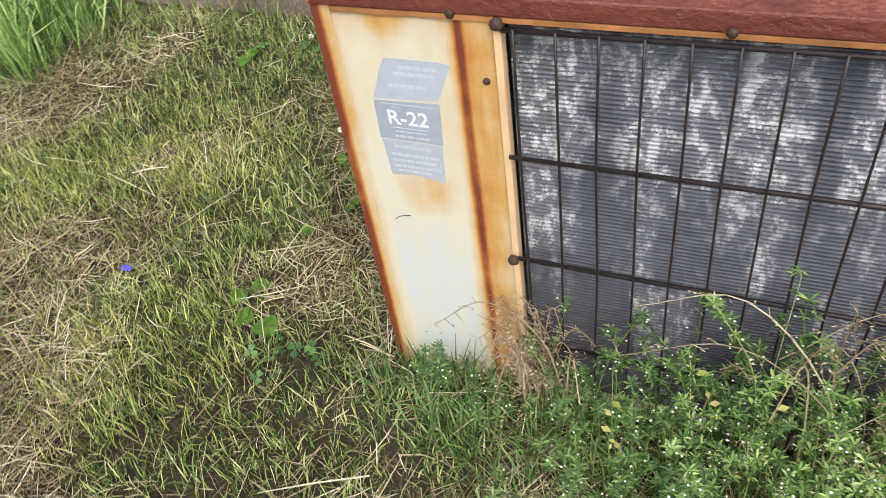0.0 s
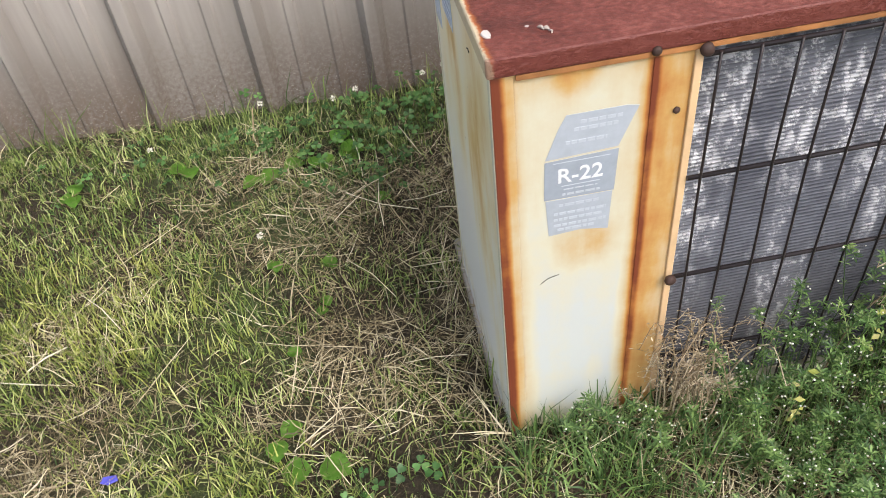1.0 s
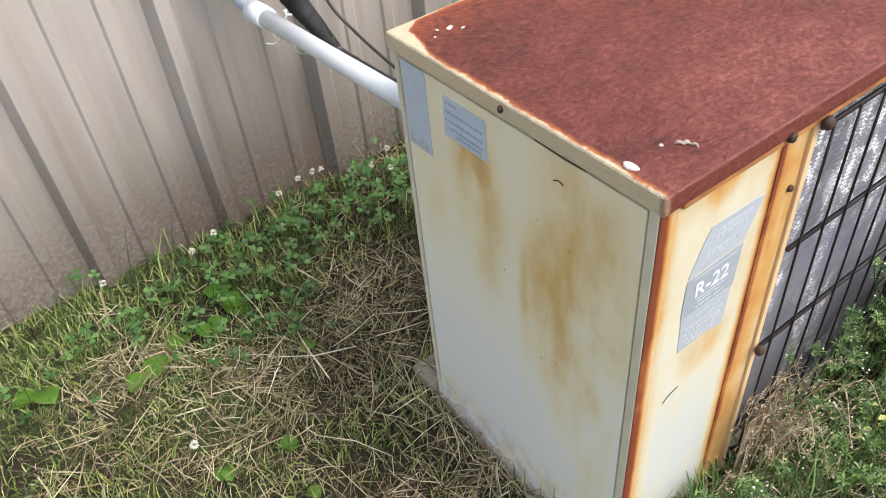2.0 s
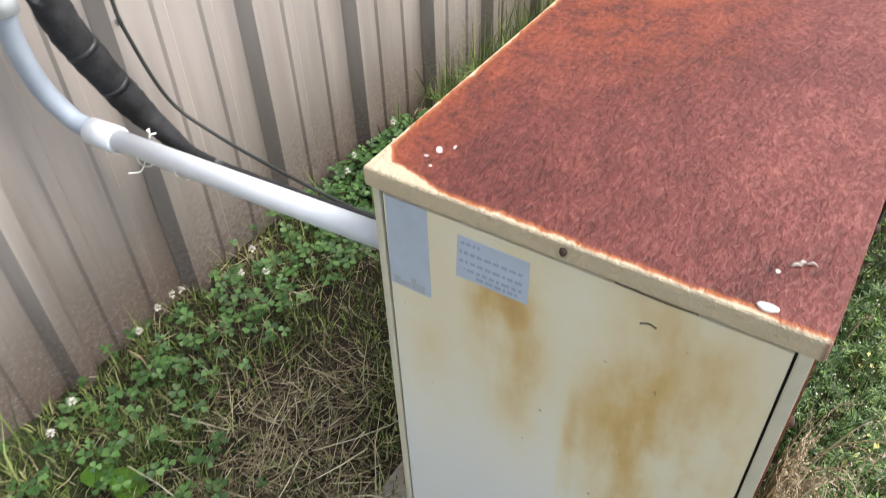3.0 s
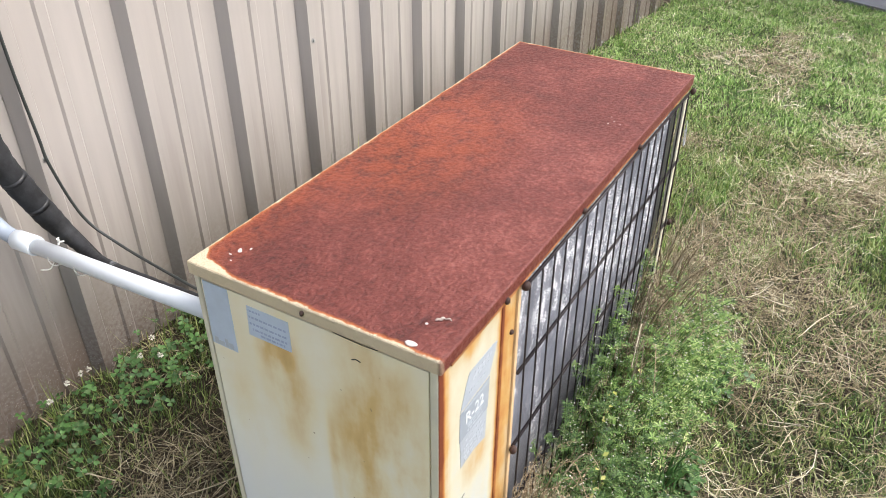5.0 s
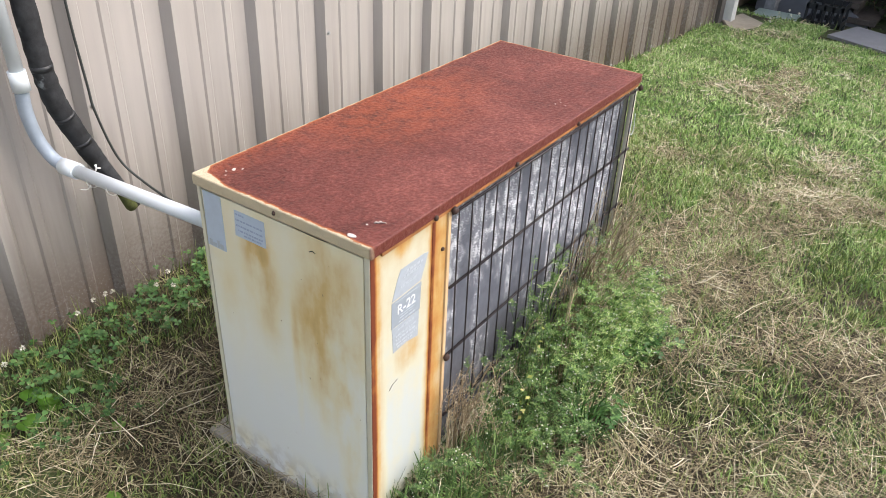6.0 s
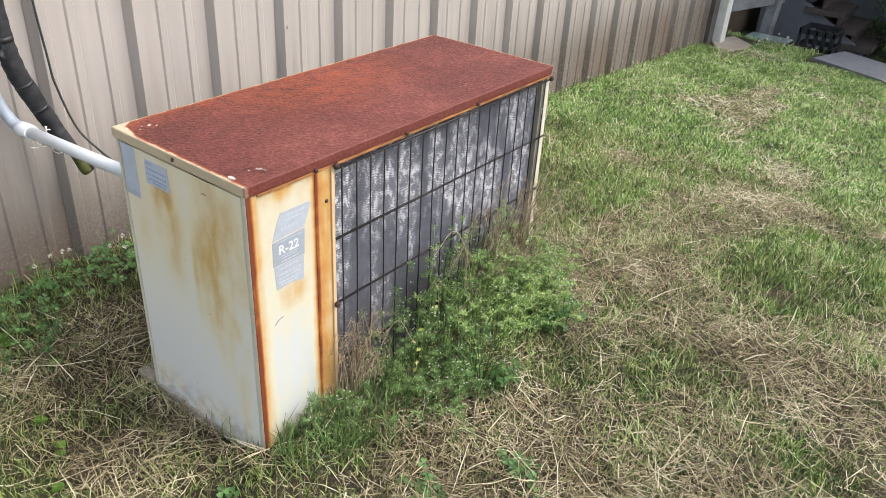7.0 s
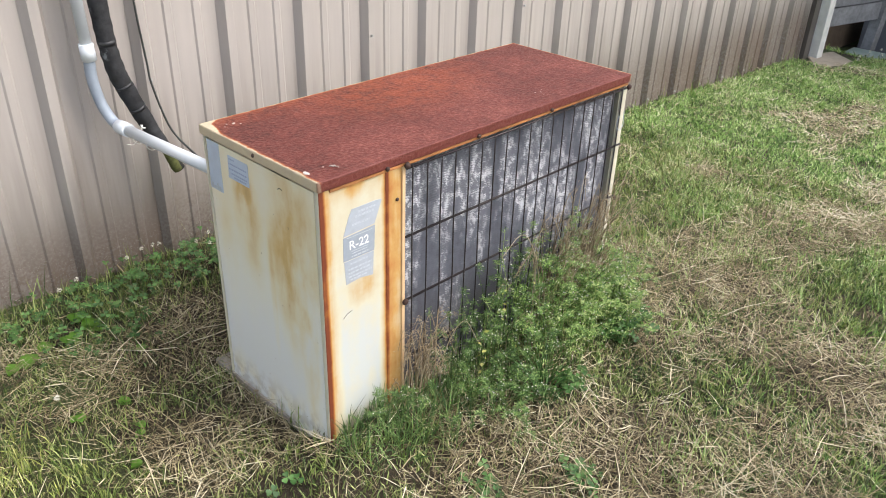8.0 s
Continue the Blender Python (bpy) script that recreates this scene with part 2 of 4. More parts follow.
MAT = {
    "top": rust_top(), "front": rust_front(), "side": rust_side(), "coil": coil_fins(),
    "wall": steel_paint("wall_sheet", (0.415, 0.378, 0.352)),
    "cream": simple("cream_paint", (0.64, 0.61, 0.49), 0.4, vary=0.14, scale=22, bump=0.05),
    "black": simple("unlit_interior_black", (0.012, 0.012, 0.013), 0.7),
    "wire": simple("coated_wire", (0.028, 0.021, 0.022), 0.42, 0.2, vary=0.5, scale=90),
    "knob": simple("rusty_bolt", (0.045, 0.022, 0.016), 0.7, vary=0.5, scale=160, bump=0.4),
    "chip": simple("bare_chip", (0.58, 0.53, 0.50), 0.6, vary=0.1, scale=200),
    "dark": simple("seam_shade_and_scratch", (0.02, 0.018, 0.015), 0.8),
    "sticker": simple("faded_grey_sticker", (0.40, 0.44, 0.50), 0.35, vary=0.12, scale=60, bump=0.05),
    "sticker_dark": simple("faded_sticker_band", (0.32, 0.36, 0.42), 0.35, vary=0.14, scale=60, bump=0.05),
    "sticker_blue": simple("faded_blue_sticker", (0.50, 0.58, 0.70), 0.4, vary=0.10, scale=40, bump=0.05),
    "ink": simple("white_print", (0.74, 0.76, 0.78), 0.4, vary=0.08, scale=150, bump=0),
    "ink_faint": simple("faded_print", (0.48, 0.52, 0.575), 0.4, vary=0.1, scale=150, bump=0),
    "ink_blue": simple("blue_print", (0.33, 0.40, 0.56), 0.4, vary=0.1, scale=150, bump=0),
    "pvc": simple("white_pvc", (0.66, 0.70, 0.74), 0.45, vary=0.07, scale=25, bump=0.04),
    "conduit": simple("grey_conduit", (0.33, 0.38, 0.45), 0.45, vary=0.15, scale=30, bump=0.05),
    "foam": foam(),
    "tape": simple("black_tape", (0.022, 0.022, 0.025), 0.45, vary=0.5, scale=60, bump=0.3),
    "foil": simple("worn_tape", (0.16, 0.17, 0.18), 0.5, vary=0.4, scale=140, bump=0.4),
    "cable": simple("grey_cable", (0.045, 0.050, 0.048), 0.45, vary=0.3, scale=60),
    "tie": simple("white_string", (0.75, 0.74, 0.70), 0.6, vary=0.1, scale=80),
    "moss": simple("mossy_end", (0.09, 0.10, 0.03), 0.9, vary=0.5, scale=120, bump=0.6),
    "concrete": simple("weathered_concrete", (0.36, 0.33, 0.29), 0.85, vary=0.25, scale=40, bump=0.5),
    "slab": simple("sandy_concrete", (0.33, 0.29, 0.235), 0.85, vary=0.22, scale=22, bump=0.5),
    "trim": simple("corner_trim", (0.62, 0.62, 0.60), 0.5, vary=0.25, scale=12),
    "flashing": simple("shaded_flashing", (0.075, 0.066, 0.060), 0.6, vary=0.3, scale=10),
    "greywood": simple("weathered_wood", (0.22, 0.22, 0.23), 0.8, vary=0.4, scale=30, bump=0.5),
    "darkwood": simple("dark_tread_wood", (0.09, 0.072, 0.062), 0.75, vary=0.4, scale=30, bump=0.4),
    "brownwall": simple("brown_footing", (0.17, 0.12, 0.08), 0.85, vary=0.3, scale=20, bump=0.4),
    "blackplastic": simple("black_plastic", (0.022, 0.024, 0.028), 0.45, vary=0.3, scale=50),
    "dusty": simple("dusty_grey_plastic", (0.085, 0.088, 0.098), 0.4, vary=0.6, scale=18, bump=0.2),
    "clearbin": simple("cloudy_plastic", (0.26, 0.33, 0.31), 0.3, vary=0.2, scale=18),
    "board": simple("grey_board", (0.17, 0.175, 0.20), 0.6, vary=0.2, scale=10),
    "petal": simple("clover_petal", (0.78, 0.76, 0.68), 0.7, vary=0.12, scale=120),
    "blue": simple("blue_scrap", (0.09, 0.09, 0.52), 0.5, vary=0.2, scale=120),
    "peach": simple("peach_flange", (0.68, 0.47, 0.27), 0.45, vary=0.22, scale=18, bump=0.05),
    "orange": simple("orange_rust_strip", (0.34, 0.145, 0.05), 0.6, vary=0.75, scale=20, bump=0.3),
    "green": blade_material("green_blade", ((0.08, (0.024, 0.046, 0.012)), (0.35, (0.10, 0.165, 0.034)), (0.65, (0.26, 0.35, 0.08)), (0.93, (0.56, 0.59, 0.26)))),
    "lush": blade_material("lush_blade", ((0.08, (0.052, 0.12, 0.026)), (0.35, (0.18, 0.335, 0.075)), (0.65, (0.37, 0.57, 0.16)), (0.93, (0.72, 0.80, 0.42)))),
    "straw": blade_material("straw_blade", ((0.08, (0.045, 0.031, 0.016)), (0.35, (0.155, 0.116, 0.06)), (0.65, (0.36, 0.30, 0.165)), (0.93, (0.78, 0.70, 0.50))), 0.6, 0.08),
    "yellow_green": blade_material("yellow_green_blade", ((0.08, (0.06, 0.09, 0.018)), (0.35, (0.22, 0.27, 0.05)), (0.65, (0.42, 0.46, 0.11)), (0.93, (0.70, 0.70, 0.32)))),
    "pale_straw": blade_material("pale_straw_blade", ((0.08, (0.12, 0.09, 0.05)), (0.35, (0.32, 0.26, 0.15)), (0.65, (0.56, 0.49, 0.32)), (0.93, (0.82, 0.77, 0.62))), 0.6, 0.08),
    "weed": blade_material("weed_leaf", ((0.08, (0.030, 0.072, 0.018)), (0.35, (0.11, 0.22, 0.046)), (0.7, (0.29, 0.45, 0.12)), (0.95, (0.64, 0.70, 0.32)))),
    "stalk": blade_material("dead_stalk", ((0.08, (0.20, 0.145, 0.09)), (0.5, (0.40, 0.31, 0.19)), (0.93, (0.62, 0.54, 0.40))), 0.7, 0.05),
    "sprig": blade_material("small_weed_leaf", ((0.08, (0.025, 0.062, 0.018)), (0.5, (0.075, 0.155, 0.038)), (0.93, (0.24, 0.37, 0.11)))),
    "clover": blade_material("clover_leaf", ((0.08, (0.028, 0.080, 0.018)), (0.5, (0.056, 0.145, 0.032)), (0.93, (0.13, 0.27, 0.07)))),
    "broad": blade_material("broad_leaf", ((0.08, (0.10, 0.25, 0.025)), (0.6, (0.17, 0.37, 0.045)), (0.93, (0.27, 0.46, 0.08))), 0.45),
    "bush": blade_material("bush_leaf", ((0.08, (0.02, 0.05, 0.018)), (0.6, (0.045, 0.095, 0.03)), (0.93, (0.08, 0.14, 0.04)))),
}


# ---- mesh helpers ----
def part(name, bm, material, parent, label=""):
    me = bpy.data.meshes.new(name)
    bm.to_mesh(me)
    bm.free()
    me.materials.append(MAT[material])
    ob = new(name, me)
    ob.parent = parent
    return tagged(ob, label)


def thing(name, label, category, group="", kind=""):
    return tagged(new(name), label, category, group, kind)


def solid(name, bm, material, label, category, group="", kind=""):
    return tagged(part(name, bm, material, None), label, category, group, kind)


def box(x0, y0, z0, x1, y1, z1, bevel=0.0, bm=None, segs=2):
    own = bm is None
    bm = bmesh.new() if own else bm
    m = Matrix.Translation(((x0 + x1) / 2, (y0 + y1) / 2, (z0 + z1) / 2)) @ Matrix.Diagonal((x1 - x0, y1 - y0, z1 - z0, 1))
    r = bmesh.ops.create_cube(bm, size=1, matrix=m)
    if bevel:
        es = list({e for v in r["verts"] for e in v.link_edges})
        bmesh.ops.bevel(bm, geom=es, offset=bevel, segments=segs, affect="EDGES", profile=0.6)
    return bm


def smooth_path(pts, n=8):
    """Catmull-Rom through the points."""
    p = [Vector(v) for v in pts]
    p = [2 * p[0] - p[1]] + p + [2 * p[-1] - p[-2]]
    out = []
    for i in range(1, len(p) - 2):
        a, b, c, d = p[i - 1:i + 3]
        for j in range(n):
            t = j / n
            out.append(0.5 * ((2 * b) + (c - a) * t + (2 * a - 5 * b + 4 * c - d) * t * t + (3 * b - a - 3 * c + d) * t ** 3))
    out.append(p[-2])
    return out


def tube(pts, radius, sides=10, bm=None, caps=True):
    """A round tube along points; radius a number or one a point."""
    bm = bmesh.new() if bm is None else bm
    pts = [Vector(p) for p in pts]
    rad = radius if isinstance(radius, (list, tuple)) else [radius] * len(pts)
    rings, side = [], None
    for i, p in enumerate(pts):
        d = (pts[min(i + 1, len(pts) - 1)] - pts[max(i - 1, 0)]).normalized()
        if side is None:
            side = d.cross(Vector((0.3, 0.2, 0.9)) if abs(d.z) < 0.9 else Vector((1, 0, 0))).normalized()
        side = (side - d * side.dot(d)).normalized()
        up = d.cross(side)
        rings.append([bm.verts.new(p + (side * math.cos(a) + up * math.sin(a)) * rad[i]) for a in (2 * math.pi * j / sides for j in range(sides))])
    for r, s in zip(rings, rings[1:]):
        for j in range(sides):
            f = bm.faces.new((r[j], r[(j + 1) % sides], s[(j + 1) % sides], s[j]))
            f.smooth = True
    if caps:
        bm.faces.new(rings[0][::-1])
        bm.faces.new(rings[-1])
    return bm


def fast_mesh(name, verts, faces, material):
    """An object from arrays: verts n x 3, faces m x 3."""
    me = bpy.data.meshes.new(name)
    verts, faces = np.asarray(verts, np.float32), np.asarray(faces, np.int32)
    me.vertices.add(len(verts))
    me.vertices.foreach_set("co", verts.ravel())
    me.loops.add(faces.size)
    me.loops.foreach_set("vertex_index", faces.ravel())
    me.polygons.add(len(faces))
    me.polygons.foreach_set("loop_start", np.arange(0, faces.size, 3, dtype=np.int32))
    me.update(calc_edges=True)
    me.materials.append(MAT[material])
    return new(name, me)


# ---- ground ----
WALL_AT, WALL_SLOPE = Vector((1.13, 1.123, 0)), -0.027


def wall_y(x):
    return WALL_AT.y + WALL_SLOPE * (x - WALL_AT.x)


RNG = np.random.default_rng(7)
LATTICE = RNG.random((64, 64))


def value_noise(x, y, cell):
    u, v = np.asarray(x, float) / cell + 100, np.asarray(y, float) / cell + 100
    i, j = np.floor(u).astype(int), np.floor(v).astype(int)
    f, g = u - i, v - j
    f, g = f * f * (3 - 2 * f), g * g * (3 - 2 * g)
    q = lambda a, b: LATTICE[a % 64, b % 64]
    return (q(i, j) * (1 - f) + q(i + 1, j) * f) * (1 - g) + (q(i, j + 1) * (1 - f) + q(i + 1, j + 1) * f) * g


def spot(x, y, cx, cy, rx, ry):
    return np.clip(1.4 - np.hypot((x - cx) / rx, (y - cy) / ry), 0, 1)


def ground_z(x, y):
    x, y = np.asarray(x, float), np.asarray(y, float)
    z = -0.04 * np.clip(x - 1.3, 0, 4.7)
    t = np.clip((x - 5.9) / 1.0, 0, 1)
    z = z - 0.30 * t * t * (3 - 2 * t)
    z = z + 0.03 * np.clip((y - 0.55) / 0.5, 0, 1) * np.clip((1.6 - x) / 1.2, 0, 1)
    z = z + 0.045 * spot(x, y, 0.06, -0.03, 0.26, 0.12) + 0.03 * spot(x, y, 0.6, -0.06, 0.6, 0.14)
    return z + 0.016 * (value_noise(x, y, 0.35) - 0.5) + 0.008 * (value_noise(x, y, 0.09) - 0.5)


def dryness(x, y):
    """1 where the lawn is straw, 0 where it is green."""
    d = 0.62 * value_noise(x, y, 0.42) + 0.38 * value_noise(x + 9, y, 0.15)
    d = d + 0.22 * spot(x, y, 0.9, -0.75, 1.1, 0.45) + 0.25 * spot(x, y, 1.55, -0.25, 0.4, 0.3) + 0.28 * spot(x, y, -0.16, 0.36, 0.34, 0.36)
    d = d - 0.20 * np.clip((x - 1.7) / 1.2, 0, 1) - 0.3 * spot(x, y, 1.25, -0.36, 0.2, 0.1) - 0.35 * spot(x, y, 1.9, -0.75, 0.4, 0.25)
    d = d - 0.3 * np.clip((y - 0.7) / 0.4, 0, 1) - 0.3 * spot(x, y, -0.25, -0.3, 0.28, 0.25) - 0.25 * spot(x, y, -1.1, 0.35, 0.5, 0.4)
    d = d + 0.30 * spot(x, y, 4.1, 0.35, 0.45, 0.25) + 0.35 * np.clip(1 - (wall_y(x) - y) / 0.14, 0, 1) * (x > 2.3)
    d = d - 0.22 * spot(x, y, 1.11, -0.66, 0.2, 0.16) - 0.25 * spot(x, y, 0.98, -0.84, 0.18, 0.14) - 0.2 * spot(x, y, 0.68, -0.71, 0.16, 0.1) - 0.3 * spot(x, y, 1.8, -0.61, 0.25, 0.18)
    d = d + 0.35 * spot(x, y, 1.87, -0.17, 0.40, 0.16) + 0.25 * spot(x, y, 0.43, -0.50, 0.35, 0.14) + 0.3 * spot(x, y, 3.9, 0.10, 0.5, 0.2) - 0.3 * spot(x, y, 1.0, -1.05, 0.35, 0.2)
    return np.clip((d - 0.40) / 0.24, 0, 1)


def make_ground():
    xs = np.concatenate([[-60, -25, -10, -5], np.arange(-3, 8.01, 0.06), [9.5, 13, 25, 60]])
    ys = np.concatenate([[-60, -25, -10, -5], np.arange(-3, 2.01, 0.06), [4, 8, 25, 60]])
    gx, gy = np.meshgrid(xs, ys)
    v = np.stack([gx.ravel(), gy.ravel(), ground_z(gx, gy).ravel()], 1)
    n = len(xs)
    i = (np.arange(len(ys) - 1)[:, None] * n + np.arange(n - 1)).ravel()
    f = np.concatenate([np.stack([i, i + 1, i + n + 1], 1), np.stack([i, i + n + 1, i + n], 1)])
    return tagged(fast_mesh("ground", v, f, "soil"), "brown thatch and soil under the patchy lawn", "ground", kind="structure")


def soil():
    k = Mat("thatch_soil", 0.9)
    n1, n2 = k.noise(5, 4), k.noise(130, 5, rough=0.7)
    f = k.add(k.mul(n1, 0.3), k.mul(n2, 0.7))
    brown = k.ramp(f, (0.3, (0.012, 0.009, 0.006)), (0.5, (0.034, 0.025, 0.013)), (0.7, (0.10, 0.072, 0.038)))
    green = k.ramp(f, (0.3, (0.018, 0.03, 0.009)), (0.5, (0.05, 0.075, 0.02)), (0.7, (0.12, 0.16, 0.05)))
    drift = k.noise(0.9, 4, shift=3.0)
    c = k.mix(k.mul(k.band(k.add(drift, k.mul(k.band(k.x, 1.0, 3.0), 0.25)), 0.46, 0.62), k.band(n1, 0.36, 0.56)), brown, green)
    k.bump(n2, 0.9, 0.008)
    return k.done(c)


MAT["soil"] = soil()
make_ground()


# ---- wall ----
def make_wall():
    turn = math.atan(WALL_SLOPE)
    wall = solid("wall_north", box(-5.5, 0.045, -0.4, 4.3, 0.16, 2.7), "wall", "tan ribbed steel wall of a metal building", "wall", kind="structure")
    wall.matrix_world = Matrix.Translation(WALL_AT) @ Matrix.Rotation(turn, 4, "Z")
    pitch, depth = 0.305, 0.032

    def profile(rib_count):
        pts = []
        for r in range(rib_count):
            c = r * pitch
            pts += [(c - 0.033, depth), (c - 0.0145, 0), (c + 0.0145, 0), (c + 0.033, depth)]
            for m in (0.102, 0.203):
                pts += [(c + m - 0.017, depth), (c + m - 0.011, depth - 0.0055), (c + m + 0.011, depth - 0.0055), (c + m + 0.017, depth)]
        return pts + [((rib_count) * pitch - 0.034, depth)]

    bm = bmesh.new()
    for z0, z1 in ((-0.35, 2.7),):
        rows = [[bm.verts.new((x, y, z)) for x, y in profile(3)] for z in (z0, 0.02, 0.7, 1.5, z1)]
        for a, b in zip(rows, rows[1:]):
            for i in range(len(a) - 1):
                bm.faces.new((a[i], a[i + 1], b[i + 1], b[i]))
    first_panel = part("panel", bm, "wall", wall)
    data = first_panel.data
    starts = [-6, -5, -4, -3, -2, -1, 0, 1, 2, 3, 4]
    for i, s in enumerate(starts):
        ob = first_panel if i == 0 else new("panel", data)
        ob.parent = wall
        ob.location = (s * 3 * pitch, 0, 0)
    # hex-head screws on the ribs
    bm = tube([(0, 0.002, 0), (0, -0.0015, 0)], 0.0075, 12)
    tube([(0, -0.0015, 0), (0, -0.006, 0)], 0.0046, 6, bm)
    screw = part("screw", bm, "screw", wall)
    spots = [(r, z) for r in (-12, -9, -6, -3, 0, 3, 6, 9, 12) for z in (0.672, 1.72)] + [(r, 0.05) for r in range(4, 14)]
    for i, (r, z) in enumerate(spots):
        ob = screw if i == 0 else new("screw", screw.data)
        ob.parent = wall
        ob.location = (r * pitch, 0, z if z > 0.1 else z - 0.04 * max(0, r * pitch))
    return wall


MAT["screw"] = simple("zinc_screw", (0.42, 0.42, 0.42), 0.4, 0.6, vary=0.3, scale=200)
wall_north = make_wall()
cx = 5.51
# the flashing's dark brown paints the shade it stands in
solid("trim", box(cx - 0.11, wall_y(cx) - 0.030, -0.4, cx - 0.002, wall_y(cx) + 0.1, 2.7, 0.004), "flashing", "corner flashing of the metal building, coloured dark brown for shade", "trim", kind="structure")
solid("trim", box(cx, wall_y(cx) - 0.095, -0.4, cx + 0.11, wall_y(cx) + 0.1, 2.7, 0.006), "trim", "weathered grey-white corner post of the metal building", "trim", kind="structure")


# ---- the condensing unit ----
W, D, H = 1.193, 0.46, 0.765


def make_unit():
    u = thing("air_conditioner", "old rusted R-22 condensing unit with red-brown top and cream panels", "air conditioner")
    p = lambda name, bm, m, label="", parent=u: part(name, bm, m, parent, label)
    p("base_pan", box(0.004, 0.006, 0.0, W - 0.004, D - 0.004, 0.035, 0.003), "cream")
    p("back_panel", box(0.02, D - 0.012, 0.035, W - 0.02, D - 0.004, 0.74, 0.002), "cream")
    p("end_panel", box(W - 0.010, 0.02, 0.035, W - 0.003, D - 0.02, 0.74, 0.002), "cream")
    # black fill added in place of the unlit inside
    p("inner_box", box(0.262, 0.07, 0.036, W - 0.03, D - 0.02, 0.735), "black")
    # dark sheet added to paint the shade in the end panel's gaps
    p("side_gap_shade", box(0.008, 0.004, 0.035, 0.012, D - 0.006, 0.742), "dark")
    p("side_panel", box(0.001, 0.0175, 0.012, 0.007, 0.447, 0.7365, 0.0015), "side", "cream end panel with brown blurred rust runs")
    # corner posts
    post = p("corner_post", box(0.001, 0.0, 0.0, 0.0285, 0.006, 0.741, 0.002), "front")
    p("side_strip", box(0.0, 0.0015, 0.0, 0.008, 0.0148, 0.741, 0.0018), "cream", "cream return of the corner post", post)
    p("corner_post", box(0.0, 0.4505, 0.0, 0.009, D, 0.741, 0.002), "cream")
    p("corner_post", box(W - 0.020, 0.0, 0.0, W, 0.012, 0.741, 0.003), "cream", "chalky white corner post")
    # another added dark sheet, painting shade into the front seams
    p("front_gap_shade", box(0.02, 0.005, 0.02, 0.25, 0.009, 0.742), "dark")
    p("front_panel", box(0.0284, 0.0012, 0.006, 0.1930, 0.0048, 0.7400, 0.0006), "front", "cream front panel, whitish below, orange rust at the edges")
    p("front_strip", box(0.1930, 0.0002, 0.006, 0.2410, 0.0048, 0.7405, 0.0008), "front", "orange rusted strip beside the coil")
    p("coil_flange", box(0.2410, -0.004, 0.006, 0.2510, 0.012, 0.735, 0.0015), "peach")
    # lid
    bm = box(-0.004, -0.006, 0.7425, W + 0.004, D + 0.007, 0.768, 0.0045, segs=3)
    p("lid", bm, "top", "rusted red-brown sheet lid with cream paint left on the rim")
    # coil and its fins; the core is black to paint shade between the fins
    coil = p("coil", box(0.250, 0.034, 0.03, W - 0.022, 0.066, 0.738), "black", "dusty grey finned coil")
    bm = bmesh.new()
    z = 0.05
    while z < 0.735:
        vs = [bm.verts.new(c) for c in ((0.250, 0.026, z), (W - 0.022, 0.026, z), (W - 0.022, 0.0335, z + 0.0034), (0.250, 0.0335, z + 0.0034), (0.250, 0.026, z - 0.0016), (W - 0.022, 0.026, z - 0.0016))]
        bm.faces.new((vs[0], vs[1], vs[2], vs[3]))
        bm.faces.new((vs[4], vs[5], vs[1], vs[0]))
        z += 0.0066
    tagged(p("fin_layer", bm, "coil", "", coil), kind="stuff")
    # wire guard
    guard = p("wire_guard", tube([(0.252, -0.006, 0.728), (W - 0.012, -0.006, 0.728)], 0.0032, 8), "wire", "black coated wire guard")
    for z in (0.5485, 0.366, 0.184):
        p("rail", tube([(0.250, -0.0065, z), (W - 0.010, -0.0065, z - 0.004)], 0.0034, 8), "wire", "", guard)
    rnd = random.Random(3)
    for i in range(19):
        x = 0.2675 + 0.0489 * i
        a, b, c = (rnd.uniform(-0.002, 0.002) for _ in range(3))
        pts = smooth_path([(x, -0.011, 0.732), (x + a, -0.011, 0.55), (x + b, -0.0115, 0.366), (x + c, -0.011, 0.184), (x, -0.011, 0.03)], 3)
        p("wire", tube(pts, 0.0019, 6), "wire", "", guard)
    p("top_rail", box(0.030, -0.0035, 0.7345, W - 0.006, 0.0012, 0.7418, 0.001), "orange", "orange rusted rail under the lid")
    p("wire_tie", tube(smooth_path([(1.150, -0.014, 0.640), (1.128, -0.022, 0.652), (1.120, -0.024, 0.625), (1.142, -0.022, 0.605), (1.165, -0.018, 0.618), (1.168, -0.014, 0.660)], 6), 0.0011, 5), "ink_faint", "thin pale wire twisted on the guard", guard)
    # bolts
    def bolt(x, y, z, r):
        bm = bmesh.new()
        bmesh.ops.create_icosphere(bm, subdivisions=2, radius=r, matrix=Matrix.Translation((x, y, z)) @ Matrix.Diagonal((1, 0.8, 1, 1)))
        for v in bm.verts:
            v.co += Vector((rnd.uniform(-1, 1), rnd.uniform(-1, 1), rnd.uniform(-1, 1))) * r * 0.08
        for f in bm.faces:
            f.smooth = True
        p("bolt", bm, "knob", "rusty bolt")
    for x, z in ((0.2495, 0.738), (0.2450, 0.3655), (W - 0.012, 0.732), (W - 0.006, 0.355)):
        bolt(x, -0.012, z, 0.0088)
    for x in (0.192, 0.50, 0.80):
        bolt(x, -0.007, 0.7445, 0.0062)
    for x, z in ((0.2265, 0.655), (0.013, 0.748)):
        bolt(x, -0.0015, z, 0.0048)
    bolt(-0.004, 0.232, 0.757, 0.0052)
    # scratches and a wire in the lid seam
    p("scratch", tube(smooth_path([(0.056, 0.0008, 0.395), (0.067, 0.0007, 0.404), (0.083, 0.0008, 0.408)], 3), 0.0006, 5), "dark")
